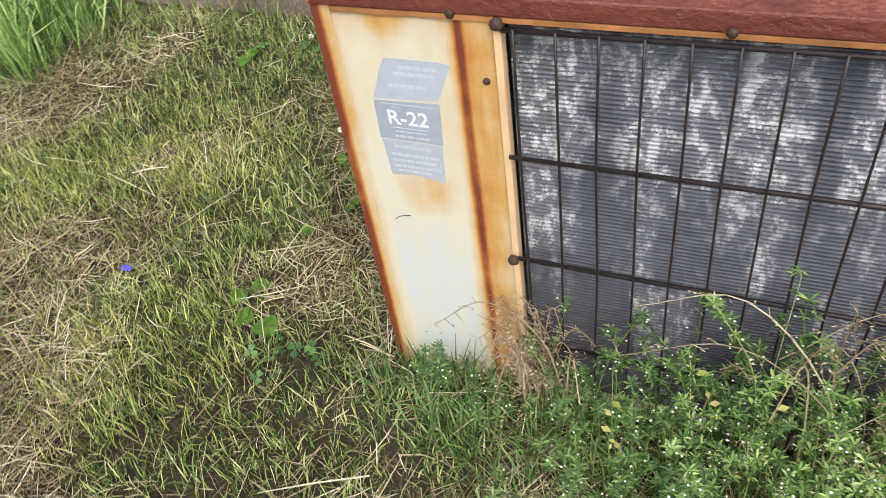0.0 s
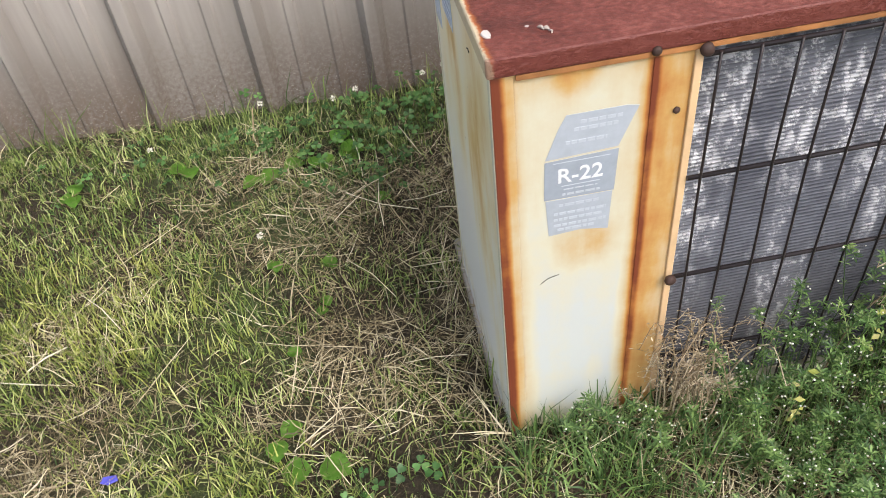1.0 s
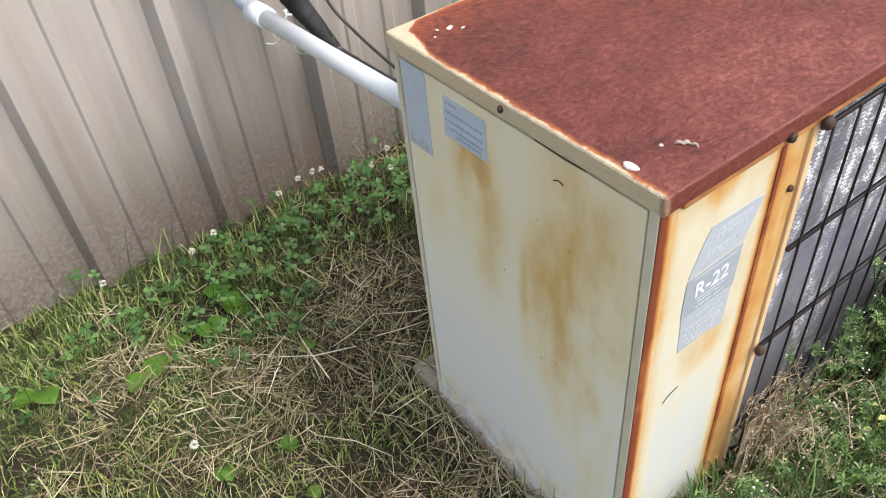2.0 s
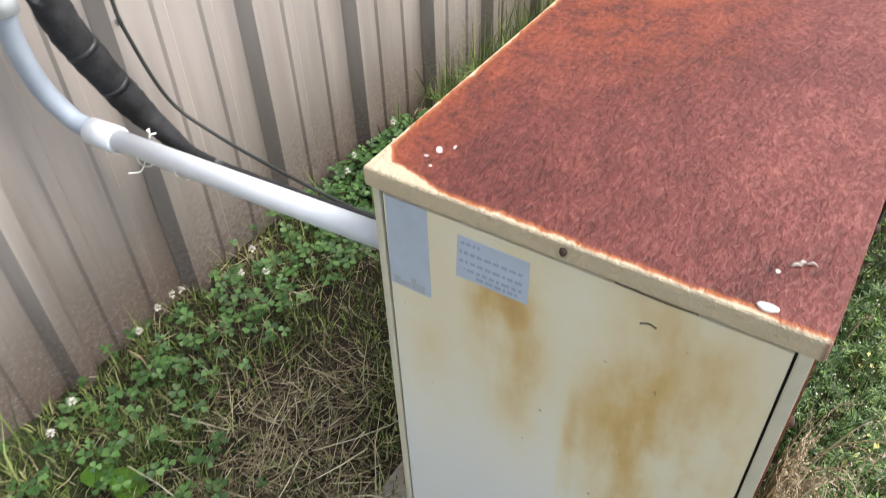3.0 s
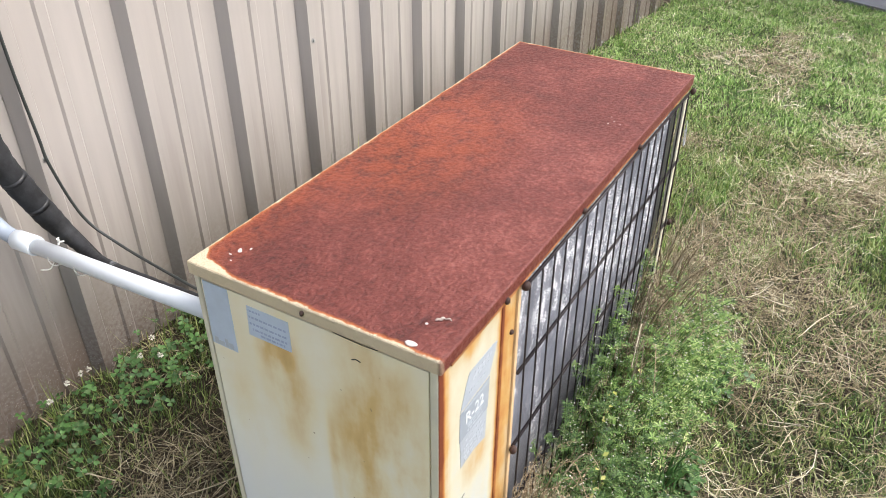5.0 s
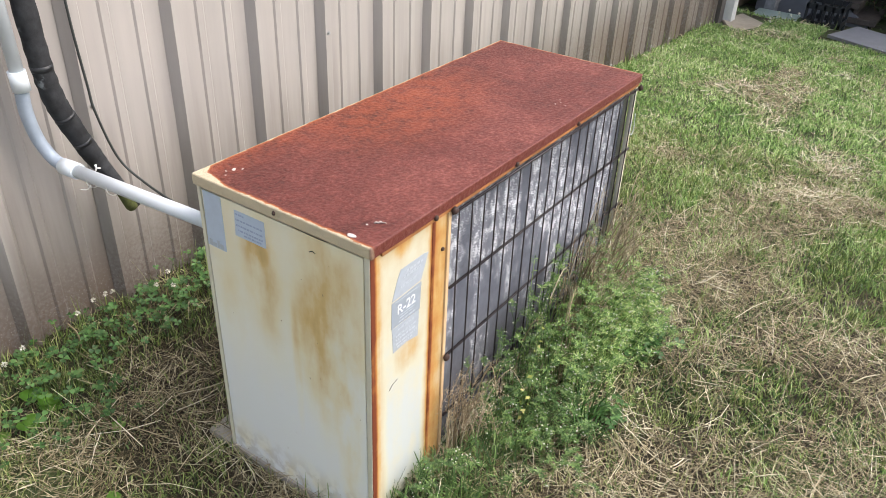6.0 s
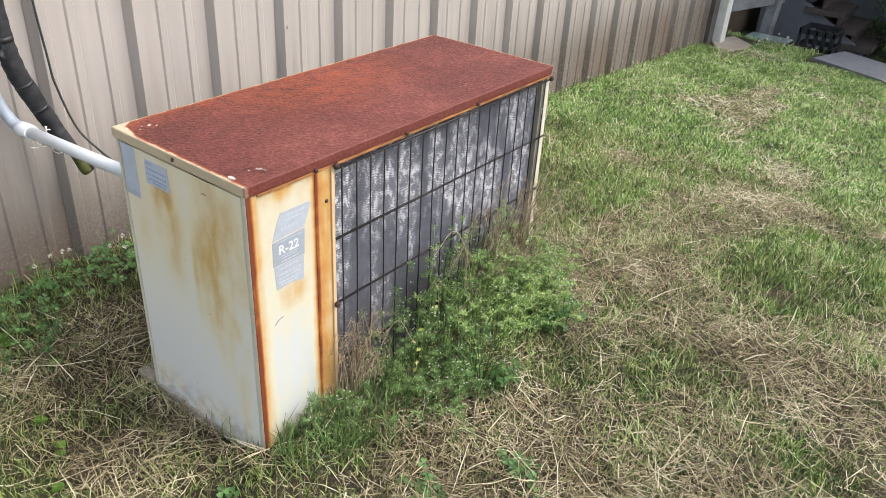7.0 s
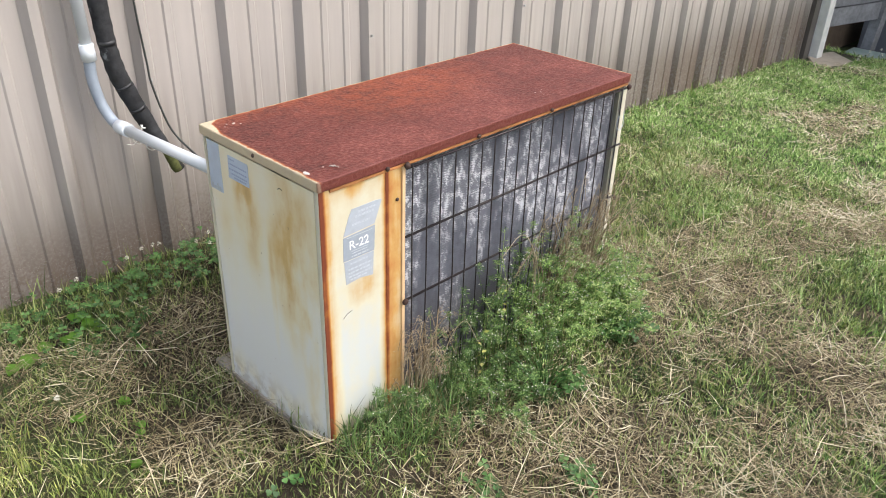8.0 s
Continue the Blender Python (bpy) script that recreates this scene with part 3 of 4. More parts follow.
    p("scratch", tube(smooth_path([(-0.001, 0.18, 0.741), (-0.0015, 0.13, 0.7395), (-0.001, 0.10, 0.741)], 3), 0.0006, 5), "dark")
    p("scratch", tube(smooth_path([(0.0005, 0.150, 0.700), (0.0004, 0.142, 0.704), (0.0005, 0.134, 0.702)], 3), 0.0008, 5), "dark")
    # stickers
    def plate(pts, y, m, name, label=""):
        bm = bmesh.new()
        f = bm.faces.new([bm.verts.new((x, y, z)) for x, z in pts])
        r = bmesh.ops.extrude_face_region(bm, geom=[f])
        for v in r["geom"]:
            if isinstance(v, bmesh.types.BMVert):
                v.co.y += 0.0006
        bmesh.ops.recalc_face_normals(bm, faces=bm.faces)
        return p(name, bm, m, label)
    s = plate([(0.064, 0.612), (0.157, 0.616), (0.180, 0.671), (0.165, 0.674), (0.09, 0.674), (0.080, 0.655)], 0.0005, "sticker", "sticker", "upper half of a faded grey refrigerant sticker")
    s = plate([(0.062, 0.548), (0.155, 0.547), (0.158, 0.6125), (0.063, 0.609)], 0.0003, "sticker_dark", "sticker", "grey refrigerant sticker lettered R-22 in white")
    plate([(0.068, 0.485), (0.112, 0.488), (0.150, 0.481), (0.153, 0.5455), (0.064, 0.546)], 0.0005, "sticker", "sticker", "torn lower part of the faded grey sticker")
    fc = bpy.data.curves.new("lettering", "FONT")
    fc.body, fc.size, fc.extrude, fc.offset = "R-22", 0.0315, 0.0002, 0.0004
    fo = new("lettering_draft", fc)
    bpy.context.view_layer.update()
    me = bpy.data.meshes.new_from_object(fo)
    bpy.data.objects.remove(fo)
    me.materials.append(MAT["ink"])
    t = new("lettering", me)
    t.parent, t.matrix_local = s, pose(0.0785, -0.0002, 0.5740, 90, 0, 0)
    for z, x0, x1, h in ((0.6055, 0.074, 0.148, 0.0005), (0.5680, 0.085, 0.135, 0.0006)):
        p("print_bar", box(x0, -0.0003, z - h, x1, 0.0001, z + h), "ink_faint", "", s)

    def words(z, x0, x1, h, m, y):
        x = x0
        while x < x1:
            w = min(rnd.uniform(0.004, 0.013), x1 - x)
            p("print_bar", box(x, y, z - h, x + w, y + 0.0004, z + h), m, "", s)
            x += w + 0.0022
    words(0.5620, 0.088, 0.132, 0.0009, "ink_faint", -0.0003)
    words(0.5540, 0.086, 0.136, 0.0016, "ink_faint", -0.0003)
    for z, x0, x1 in ((0.536, 0.082, 0.135), (0.522, 0.075, 0.145), (0.512, 0.075, 0.140), (0.502, 0.075, 0.146), (0.494, 0.08, 0.13)):
        words(z, x0, x1, 0.0020, "ink_faint", -0.0001)
    for z, x0, x1 in ((0.662, 0.108, 0.160), (0.652, 0.100, 0.155), (0.634, 0.090, 0.142)):
        words(z, x0, x1, 0.0024, "ink_faint", 0.0001)
    # two stickers on the end panel
    def end_plate(y0, y1, z0, z1, m, label, drop=0.0):
        bm = bmesh.new()
        f = bm.faces.new([bm.verts.new(c) for c in ((0.0, y0, z0 + drop), (0.0, y1, z0), (0.0, y1 - 0.003, z1), (0.0, y0, z1))])
        r = bmesh.ops.extrude_face_region(bm, geom=[f])
        for v in r["geom"]:
            if isinstance(v, bmesh.types.BMVert):
                v.co.x += 0.0008
        bmesh.ops.recalc_face_normals(bm, faces=bm.faces)
        return p("sticker", bm, m, label)
    end_plate(0.390, 0.446, 0.606, 0.7365, "sticker_blue", "blank sun-faded pale blue sticker")
    for y, w, h in ((0.398, 0.010, 0.012), (0.409, 0.007, 0.018), (0.418, 0.012, 0.009), (0.431, 0.009, 0.014)):
        p("smudge", box(-0.0004, y, 0.608, 0.0002, y + w, 0.608 + h, 0.0002), "sticker", "grey smudge on the sticker")
    s = end_plate(0.268, 0.355, 0.661, 0.721, "sticker_blue", "small pale sticker with lines of faded print")
    for z, a, b in ((0.713, 0.325, 0.350), (0.700, 0.275, 0.350), (0.687, 0.275, 0.350), (0.676, 0.275, 0.345), (0.668, 0.28, 0.33)):
        y = a
        while y < b:
            w = min(rnd.uniform(0.003, 0.010), b - y)
            p("print_bar", box(-0.0004, y, z - 0.0020, 0.0002, y + w, z + 0.0020), "ink_blue", "", s)
            y += w + 0.0022
    return u


make_unit()
solid("concrete_pad", box(-0.006, 0.03, -0.12, W + 0.03, D + 0.085, 0.014, 0.008), "concrete", "weathered concrete pad under the condensing unit", "pad")


# ---- pipes on the wall ----
def make_pipe():
    u = thing("drain_pipe", "white and grey plastic conduit from the wall to the unit", "pipe")
    a, c = Vector((0.0455, 1.045, 0.586)), Vector((0.012, 1.092, 0.80))
    part("pipe", tube([(0.046, 0.452, 0.622), (0.046, 0.75, 0.603), (0.046, 1.03, 0.587)], 0.0165, 20), "pvc", u, "white plastic pipe")
    part("coupling", tube([(0.046, 0.985, 0.590), (0.0455, 1.046, 0.586), (0.0455, 1.048, 0.586)], [0.0212, 0.0212, 0.0195], 20), "pvc", u)
    part("elbow", tube(smooth_path([a, (0.040, 1.083, 0.602), (0.026, 1.105, 0.655), (0.014, 1.103, 0.73), c], 8), 0.0165, 16), "conduit", u, "grey plastic conduit bend")
    part("coupling", tube([(0.0125, 1.092, 0.785), (0.010, 1.092, 0.835)], 0.0212, 20), "pvc", u)
    part("pipe", tube([(0.0115, 1.092, 0.81), (-0.002, 1.095, 1.3), (-0.01, 1.10, 2.4)], 0.0165, 20), "pvc", u, "white plastic pipe")
    return u


def make_lineset():
    u = thing("refrigerant_line", "black foam-wrapped refrigerant lines with worn tape", "pipe")
    main = smooth_path([(0.064, 1.115, 2.4), (0.062, 1.105, 1.4), (0.066, 1.09, 0.93), (0.079, 1.085, 0.76), (0.108, 1.08, 0.665), (0.146, 1.07, 0.567), (0.160, 1.02, 0.515), (0.140, 0.92, 0.515), (0.115, 0.75, 0.545), (0.10, 0.6, 0.57), (0.09, 0.452, 0.585)], 10)
    n = len(main)
    rnd = random.Random(5)
    rad = [(0.027 if i < 48 else 0.012 if i > 64 else 0.027 - 0.015 * (i - 48) / 16) * rnd.uniform(0.95, 1.05) for i in range(n)]
    part("insulation", tube(main, rad, 14), "foam", u, "black foam insulation with scuffed grey patches")
    for k in (24, 36, 44):
        seg = main[k:k + 2]
        part("tape", tube(seg, [rad[k] * 1.02, rad[k + 1] * 1.02], 14), "tape", u, "black tape wrap")
    part("loose_end", tube(smooth_path([(0.146, 1.066, 0.575), (0.176, 1.066, 0.51), (0.198, 1.06, 0.455), (0.222, 1.052, 0.395)], 6), 0.0185, 12), "foam", u)
    part("frayed_tip", tube(smooth_path([(0.190, 1.052, 0.465), (0.205, 1.046, 0.415), (0.214, 1.048, 0.398)], 4), 0.0165, 10), "moss", u, "greenish frayed foam tip")
    # string that ties the lines to the pipe
    for y in (0.925, 0.845):
        ring = [Vector((0.047 + 0.0182 * math.cos(t), y + 0.004 * math.sin(t), 0.610 - 0.06 * (y - 0.64) - 0.008 + 0.0182 * math.sin(t))) for t in (i * math.pi / 8 for i in range(17))]
        part("string", tube(ring, 0.0015, 5), "tie", u)
    for q in ((0.064, 0.928, 0.620), (0.056, 0.920, 0.624), (0.070, 0.922, 0.610)):
        part("string", tube(smooth_path([(0.058, 0.925, 0.606), (0.060, 0.924, 0.612), q], 4), 0.0018, 5), "tie", u)
    part("string", tube(smooth_path([(0.040, 0.925, 0.578), (0.024, 0.92, 0.570), (0.010, 0.93, 0.572)], 4), 0.0014, 5), "tie", u)
    return u


def make_cable():
    u = thing("cable", "thin dark grey cable clipped to the ribbed wall", "cable")
    pts = smooth_path([(0.19, 1.135, 2.4), (0.191, 1.135, 1.3), (0.193, 1.133, 0.94), (0.203, 1.130, 0.735), (0.207, 1.125, 0.66), (0.238, 1.11, 0.52), (0.262, 1.04, 0.455), (0.262, 0.9, 0.43), (0.235, 0.7, 0.44), (0.19, 0.55, 0.50), (0.16, 0.452, 0.53)], 8)
    part("sheath", tube(pts, 0.0036, 8), "cable", u)
    return u


make_pipe()
make_lineset()
make_cable()


# ---- behind the unit ----
def make_bin():
    u = thing("plastic_box", "dusty black plastic box under a crumpled grey sheet", "box")
    z = float(ground_z(0.98, 0.97))
    part("body", box(-0.165, -0.075, -0.02, 0.165, 0.075, 0.078, 0.012), "blackplastic", u)
    bm = bmesh.new()
    nx, ny = 22, 12
    grid = []
    for i in range(nx + 1):
        row = []
        for j in range(ny + 1):
            x, y = -0.185 + 0.37 * i / nx, -0.092 + 0.184 * j / ny
            edge = max(0, abs(x) - 0.160) / 0.025 + max(0, abs(y) - 0.072) / 0.020
            h = 0.088 + 0.020 * (float(value_noise(x * 3 + 5, y * 3, 0.09)) - 0.5) + 0.016 * (float(value_noise(x, y + 7, 0.035)) - 0.5) - 0.022 * min(1.6, edge)
            row.append(bm.verts.new((x + 0.006 * (float(value_noise(x, y + 2, 0.04)) - 0.5), y, h)))
        grid.append(row)
    for i in range(nx):
        for j in range(ny):
            bm.faces.new((grid[i][j], grid[i + 1][j], grid[i + 1][j + 1], grid[i][j + 1])).smooth = True
    bmesh.ops.solidify(bm, geom=bm.faces[:], thickness=0.0015)
    part("cover", bm, "dusty", u, "crumpled dusty grey sheet")
    ring = [Vector((-0.178 + 0.016 * math.cos(t) * 0.4, -0.035 + 0.030 * math.cos(t), 0.062 + 0.017 * math.sin(t))) for t in (i * math.pi / 9 for i in range(19))]
    part("handle", tube(ring, 0.006, 8), "blackplastic", u)
    u.matrix_world = pose(1.0, 0.965, z, 0, 0, 6)


make_bin()


# ---- small things on the lid and lawn ----
def chip(name, pts, z0, h, m, label, category):
    bm = bmesh.new()
    f = bm.faces.new([bm.verts.new((x, y, z0)) for x, y in pts])
    r = bmesh.ops.extrude_face_region(bm, geom=[f])
    for v in r["geom"]:
        if isinstance(v, bmesh.types.BMVert):
            v.co.z += h
    bmesh.ops.recalc_face_normals(bm, faces=bm.faces)
    bmesh.ops.bevel(bm, geom=bm.edges[:], offset=h * 0.3, segments=1, affect="EDGES")
    return solid(name, bm, m, label, category)


def oval(cx, cy, rx, ry, turn=0.0, n=9, seed=0):
    r = random.Random(seed)
    out = []
    for i in range(n):
        a = 2 * math.pi * i / n
        k = r.uniform(0.8, 1.15)
        px, py = rx * k * math.cos(a), ry * k * math.sin(a)
        out.append((cx + px * math.cos(turn) - py * math.sin(turn), cy + px * math.sin(turn) + py * math.cos(turn)))
    return out


chip("dropping", oval(0.009, 0.050, 0.0062, 0.0095, 0.2, seed=1), 0.7675, 0.0030, "chip", "small white dropping on the rusted lid", "dropping")
for i, (x, y, a, b, t) in enumerate(((0.062, 0.412, 0.010, 0.006, 0.6), (0.046, 0.418, 0.005, 0.003, 1.6), (0.074, 0.400, 0.006, 0.003, 0.2), (0.033, 0.405, 0.004, 0.003, 0.9), (0.058, 0.055, 0.005, 0.004, 0.4),
                                     (0.825, 0.075, 0.006, 0.003, 0.2), (0.842, 0.068, 0.004, 0.003, 1.1), (0.832, 0.050, 0.004, 0.003, 0.6), (0.86, 0.080, 0.003, 0.002, 0.6))):
    chip("lime_speck", oval(x, y, a * 0.62, b * 0.62, t, 8, i + 5), 0.7675, 0.0010, "chip", "chalky white speck on the rusted lid", "speck")


def make_husk():
    """A dry curled scrap with thin legs of fibre."""
    u = thing("dry_scrap", "pale dry curled scrap lying on the rusted lid", "debris")
    z = 0.7692
    for a, b, c, w in (((0.068, 0.047), (0.072, 0.044), (0.0735, 0.038), 0.0019), ((0.073, 0.041), (0.077, 0.040), (0.080, 0.036), 0.0023), ((0.078, 0.036), (0.081, 0.031), (0.0795, 0.026), 0.0013)):
        part("curl", tube(smooth_path([(*a, z), (*b, z + 0.0015), (*c, z)], 4), [0.3 * w, 0.6 * w, 0.9 * w, w, w, w, 0.8 * w, 0.5 * w, 0.2 * w], 7), "husk", u)
    return u


MAT["husk"] = simple("dry_husk", (0.40, 0.34, 0.30), 0.7, vary=0.4, scale=300)
make_husk()
chip("plastic_scrap", [(-0.722, 0.072), (-0.705, 0.064), (-0.687, 0.070), (-0.692, 0.081), (-0.714, 0.082)], float(ground_z(-0.705, 0.073)) + 0.022, 0.003, "blue", "small bright blue plastic scrap in the grass", "scrap")


# ---- lawn ----
def blades(name, n, area, height, width, material, keep, lean=0.6, flat=False, seed=1, label="", curl=0.5, tuft=1, spread=0.012):
    """Grass over the area (x0, x1, y0, y1), in tufts of so many blades; keep(x, y) is the chance that one grows there."""
    r = np.random.default_rng(seed)
    x0, x1, y0, y1 = area
    k = n // tuft
    x, y = r.uniform(x0, x1, k), r.uniform(y0, y1, k)
    tall = r.uniform(0.75, 1.25, k)
    x, y, tall = np.repeat(x, tuft), np.repeat(y, tuft), np.repeat(tall, tuft)
    ox, oy = r.normal(0, spread, len(x)), r.normal(0, spread, len(x))
    if tuft > 1:
        x, y = x + ox, y + oy
    ok = r.random(len(x)) < keep(x, y)
    ok &= ~((x > -0.008) & (x < W + 0.008) & (y > -0.010) & (y < D + 0.012))
    ok &= y < wall_y(x) + 0.012
    x, y, tall, ox, oy = x[ok], y[ok], tall[ok], ox[ok], oy[ok]
    n = len(x)
    a = r.uniform(0, 2 * math.pi, n)
    if tuft > 1:
        a = np.arctan2(oy, ox) + r.normal(0, 0.9, n)
    h = r.uniform(*height, n) * tall
    w = r.uniform(*width, n) / 2
    le = np.clip(r.normal(lean, 0.35, n), 0.05, 1.5)
    dx, dy = np.cos(a), np.sin(a)
    z = ground_z(x, y) - 0.002
    first, second = le * curl, le
    if flat:
        z = z + 0.002 + 0.030 * r.random(n) ** 1.6
        first = r.uniform(1.2, 1.62, n)
        second = first + r.normal(0, 0.16, n)
    bend = r.normal(0, 0.16, n)
    ex, ey = np.cos(a + bend), np.sin(a + bend)
    m = np.stack([x + dx * np.sin(first) * h * 0.5, y + dy * np.sin(first) * h * 0.5, z + np.cos(first) * h * 0.5], 1)
    tip = np.stack([m[:, 0] + ex * np.sin(second) * h * 0.5, m[:, 1] + ey * np.sin(second) * h * 0.5, m[:, 2] + np.cos(second) * h * 0.5], 1)
    turn = a + math.pi / 2 + r.normal(0, 0.5, n)
    side = np.stack([np.cos(turn) * w, np.sin(turn) * w, r.normal(0, 0.35, n) * w], 1)
    base = np.stack([x, y, z], 1)
    end = 0.45 if flat else 0.10
    v = np.stack([base - side * 0.9, base + side * 0.9, m - side, m + side, tip - side * end, tip + side * end], 1).reshape(-1, 3)
    i = np.arange(n)[:, None] * 6
    f = np.concatenate([i + np.array([[0, 1, 3]]), i + np.array([[0, 3, 2]]), i + np.array([[2, 3, 5]]), i + np.array([[2, 5, 4]])])
    return tagged(fast_mesh(name, v, f, material), label, "grass", kind="stuff")


NEAR = (-2.5, 2.9, -1.6, 1.2)
FAR = (1.9, 6.1, -1.9, 1.1)


def bare(x, y):
    """Kept clear: the footpath, the slab and the board at the lawn's far end."""
    return ~((x > 6.0) | ((x > 5.35) & (x < 5.95) & (y > 0.70)) | ((x > 5.5) & (y < 0.26)))


def thick(x, y):
    return np.clip(1.12 - dryness(x, y), 0.24, 1)


def far_edge(x, y):
    return np.clip((y + 1.5 + 0.5 * (value_noise(x, y + 5, 0.4) - 0.5)) / 0.35, 0, 1)


def fade(x, y):
    """1 over the mown part near the unit, thinning out past it with no straight edge."""
    d = np.hypot(np.clip(np.maximum(-1.9 - x, x - 2.6), 0, None), np.clip(np.maximum(-1.0 - y, y - 1.3), 0, None))
    return np.clip(1.0 - d / 0.6, 0, 1)


blades("lawn_grass", 210000, NEAR, (0.018, 0.050), (0.0016, 0.0032), "green", lambda x, y: thick(x, y) * 0.9 * fade(x, y), seed=1, label="short patchy green lawn grass", lean=0.8, tuft=9)
blades("lawn_grass", 150000, FAR, (0.016, 0.038), (0.0028, 0.0052), "lush", lambda x, y: thick(x, y) * bare(x, y) * np.clip((x - 1.9) / 0.6, 0, 1) * far_edge(x, y), seed=2, label="bright green lawn grass", lean=0.95, tuft=8, spread=0.022)
blades("dry_grass", 190000, NEAR, (0.020, 0.075), (0.0010, 0.0021), "straw", lambda x, y: (0.16 + 0.84 * dryness(x, y)) * fade(x, y), flat=True, seed=3, label="matted dry straw in the lawn")
blades("dry_grass", 13000, NEAR, (0.07, 0.16), (0.0014, 0.0026), "pale_straw", lambda x, y: (0.12 + 0.88 * dryness(x, y)) * fade(x, y), flat=True, seed=8, label="long loose straws lying on the lawn")
blades("dry_grass", 60000, NEAR, (0.012, 0.034), (0.0011, 0.0022), "straw", lambda x, y: (0.2 + 0.6 * dryness(x, y)) * fade(x, y), seed=4, label="short dry grass stubble", lean=0.9)
blades("dry_grass", 85000, FAR, (0.025, 0.075), (0.0020, 0.0038), "pale_straw", lambda x, y: (0.13 + 0.7 * dryness(x, y)) * bare(x, y) * np.clip((x - 1.9) / 0.6, 0, 1) * far_edge(x, y), flat=True, seed=5, label="dry straw in the far lawn")


def lush_spots(x, y):
    s = spot(x, y, 1.25, -0.34, 0.17, 0.09) + spot(x, y, 1.95, -0.72, 0.42, 0.26) + spot(x, y, 1.55, -1.0, 0.2, 0.15)
    s = s + 0.5 * spot(x, y, 0.75, -0.62, 0.25, 0.10) + 1.1 * np.clip((x - 1.3) / 0.6, 0, 1) * (value_noise(x + 3, y, 0.3) > 0.42)
    s = s + 0.9 * spot(x, y, 0.79, -0.86, 0.07, 0.05) + 0.9 * spot(x, y, 0.9, -0.98, 0.09, 0.07) + 0.5 * spot(x, y, 0.68, -0.71, 0.12, 0.07)
    s = s + 0.45 * spot(x, y, 1.11, -0.66, 0.15, 0.12) + 0.5 * spot(x, y, 0.98, -0.84, 0.12, 0.1) + 1.0 * spot(x, y, 1.8, -0.61, 0.2, 0.14)
    return np.clip(s, 0, 1) * (0.15 + 1.1 * np.clip(value_noise(x, y, 0.07) - 0.2, 0, 1))


blades("lawn_grass", 90000, (-1.1, 2.35, -1.25, 0.9), (0.022, 0.055), (0.0018, 0.0034), "lush", lush_spots, seed=6, label="fresh green patches of lawn grass", lean=0.75, tuft=9)


def left_spots(x, y):
    s = spot(x, y, -0.56, -0.12, 0.22, 0.20) + spot(x, y, -0.88, 0.44, 0.34, 0.26) + spot(x, y, -1.25, 0.26, 0.26, 0.22)
    return np.clip(s, 0, 1) * (0.2 + 1.1 * np.clip(value_noise(x, y, 0.08) - 0.15, 0, 1))


blades("lawn_grass", 46000, (-1.7, 0.1, -0.5, 0.9), (0.025, 0.060), (0.0018, 0.0034), "yellow_green", left_spots, seed=18, label="yellow-green tufts of lawn grass", lean=0.75, tuft=9)


def sprigs(x, y):
    m = np.clip((value_noise(x + 20, y + 4, 0.16) - 0.40) * 3, 0, 1) * np.clip((x - 0.1) / 0.5, 0, 1) * np.clip((-0.22 - y) / 0.15, 0, 1)
    return m + 0.25 * np.clip((y - 0.5) / 0.3, 0, 1) * (x < 0.0)


blades("lawn_weed", 130000, (-1.0, 2.3, -1.25, 1.1), (0.010, 0.024), (0.0028, 0.0055), "sprig", sprigs, seed=10, label="small dark green leafy weeds in the lawn", lean=0.9, tuft=7, spread=0.010)


def outskirts(x, y):
    inner = np.maximum(fade(x, y), np.clip(np.minimum(x - 1.9, 6.1 - x) / 0.3, 0, 1) * far_edge(x, y))
    return (1 - inner) * np.clip(1.25 - np.hypot(x - 1.5, y) / 9, 0, 1) * ((x < 6.0) | (y < -2.6))


blades("lawn_grass", 90000, (-6.0, 9.0, -7.0, 1.1), (0.03, 0.07), (0.006, 0.011), "green", outskirts, seed=7, label="mixed lawn grass farther out", lean=0.8, tuft=6, spread=0.04)
blades("dry_grass", 40000, (-6.0, 9.0, -7.0, 1.1), (0.03, 0.08), (0.004, 0.007), "straw", outskirts, flat=True, seed=9, label="dry straw farther out in the lawn")


def along_wall(x, y):
    return np.clip(1 - (wall_y(x) - y) / 0.16, 0, 1)


def round_box(x, y):
    d = np.maximum(np.maximum(-x, x - W), np.maximum(-y, y - D))
    return np.clip(1 - d / 0.07, 0, 1)


blades("tall_grass", 26000, (-2.2, 5.3, 0.6, 1.2), (0.05, 0.15), (0.002, 0.0038), "green", lambda x, y: along_wall(x, y) * (0.2 + 0.3 * (x > 0.9) - 0.44 * (x > 1.9)), seed=11, label="taller grass along the foot of the wall", lean=0.45, tuft=7)
blades("tall_grass", 1300, (1.05, 1.75, 0.86, 1.12), (0.10, 0.26), (0.0022, 0.004), "green", lambda x, y: 0.7 * along_wall(x, y), seed=12, label="tall grass behind the unit", lean=0.4, tuft=9)
blades("tall_grass", 2600, (-2.3, -1.58, 0.70, 1.15), (0.15, 0.42), (0.003, 0.006), "lush", lambda x, y: 1.0 + 0 * x, seed=13, label="tall green grass against the wall", lean=0.5, tuft=9, spread=0.03)
blades("straw_drift", 9000, (-0.12, 1.3, -0.10, 0.56), (0.05, 0.13), (0.0012, 0.0026), "pale_straw", lambda x, y: round_box(x, y), flat=True, seed=14, label="dead straw drifted against the unit's foot")
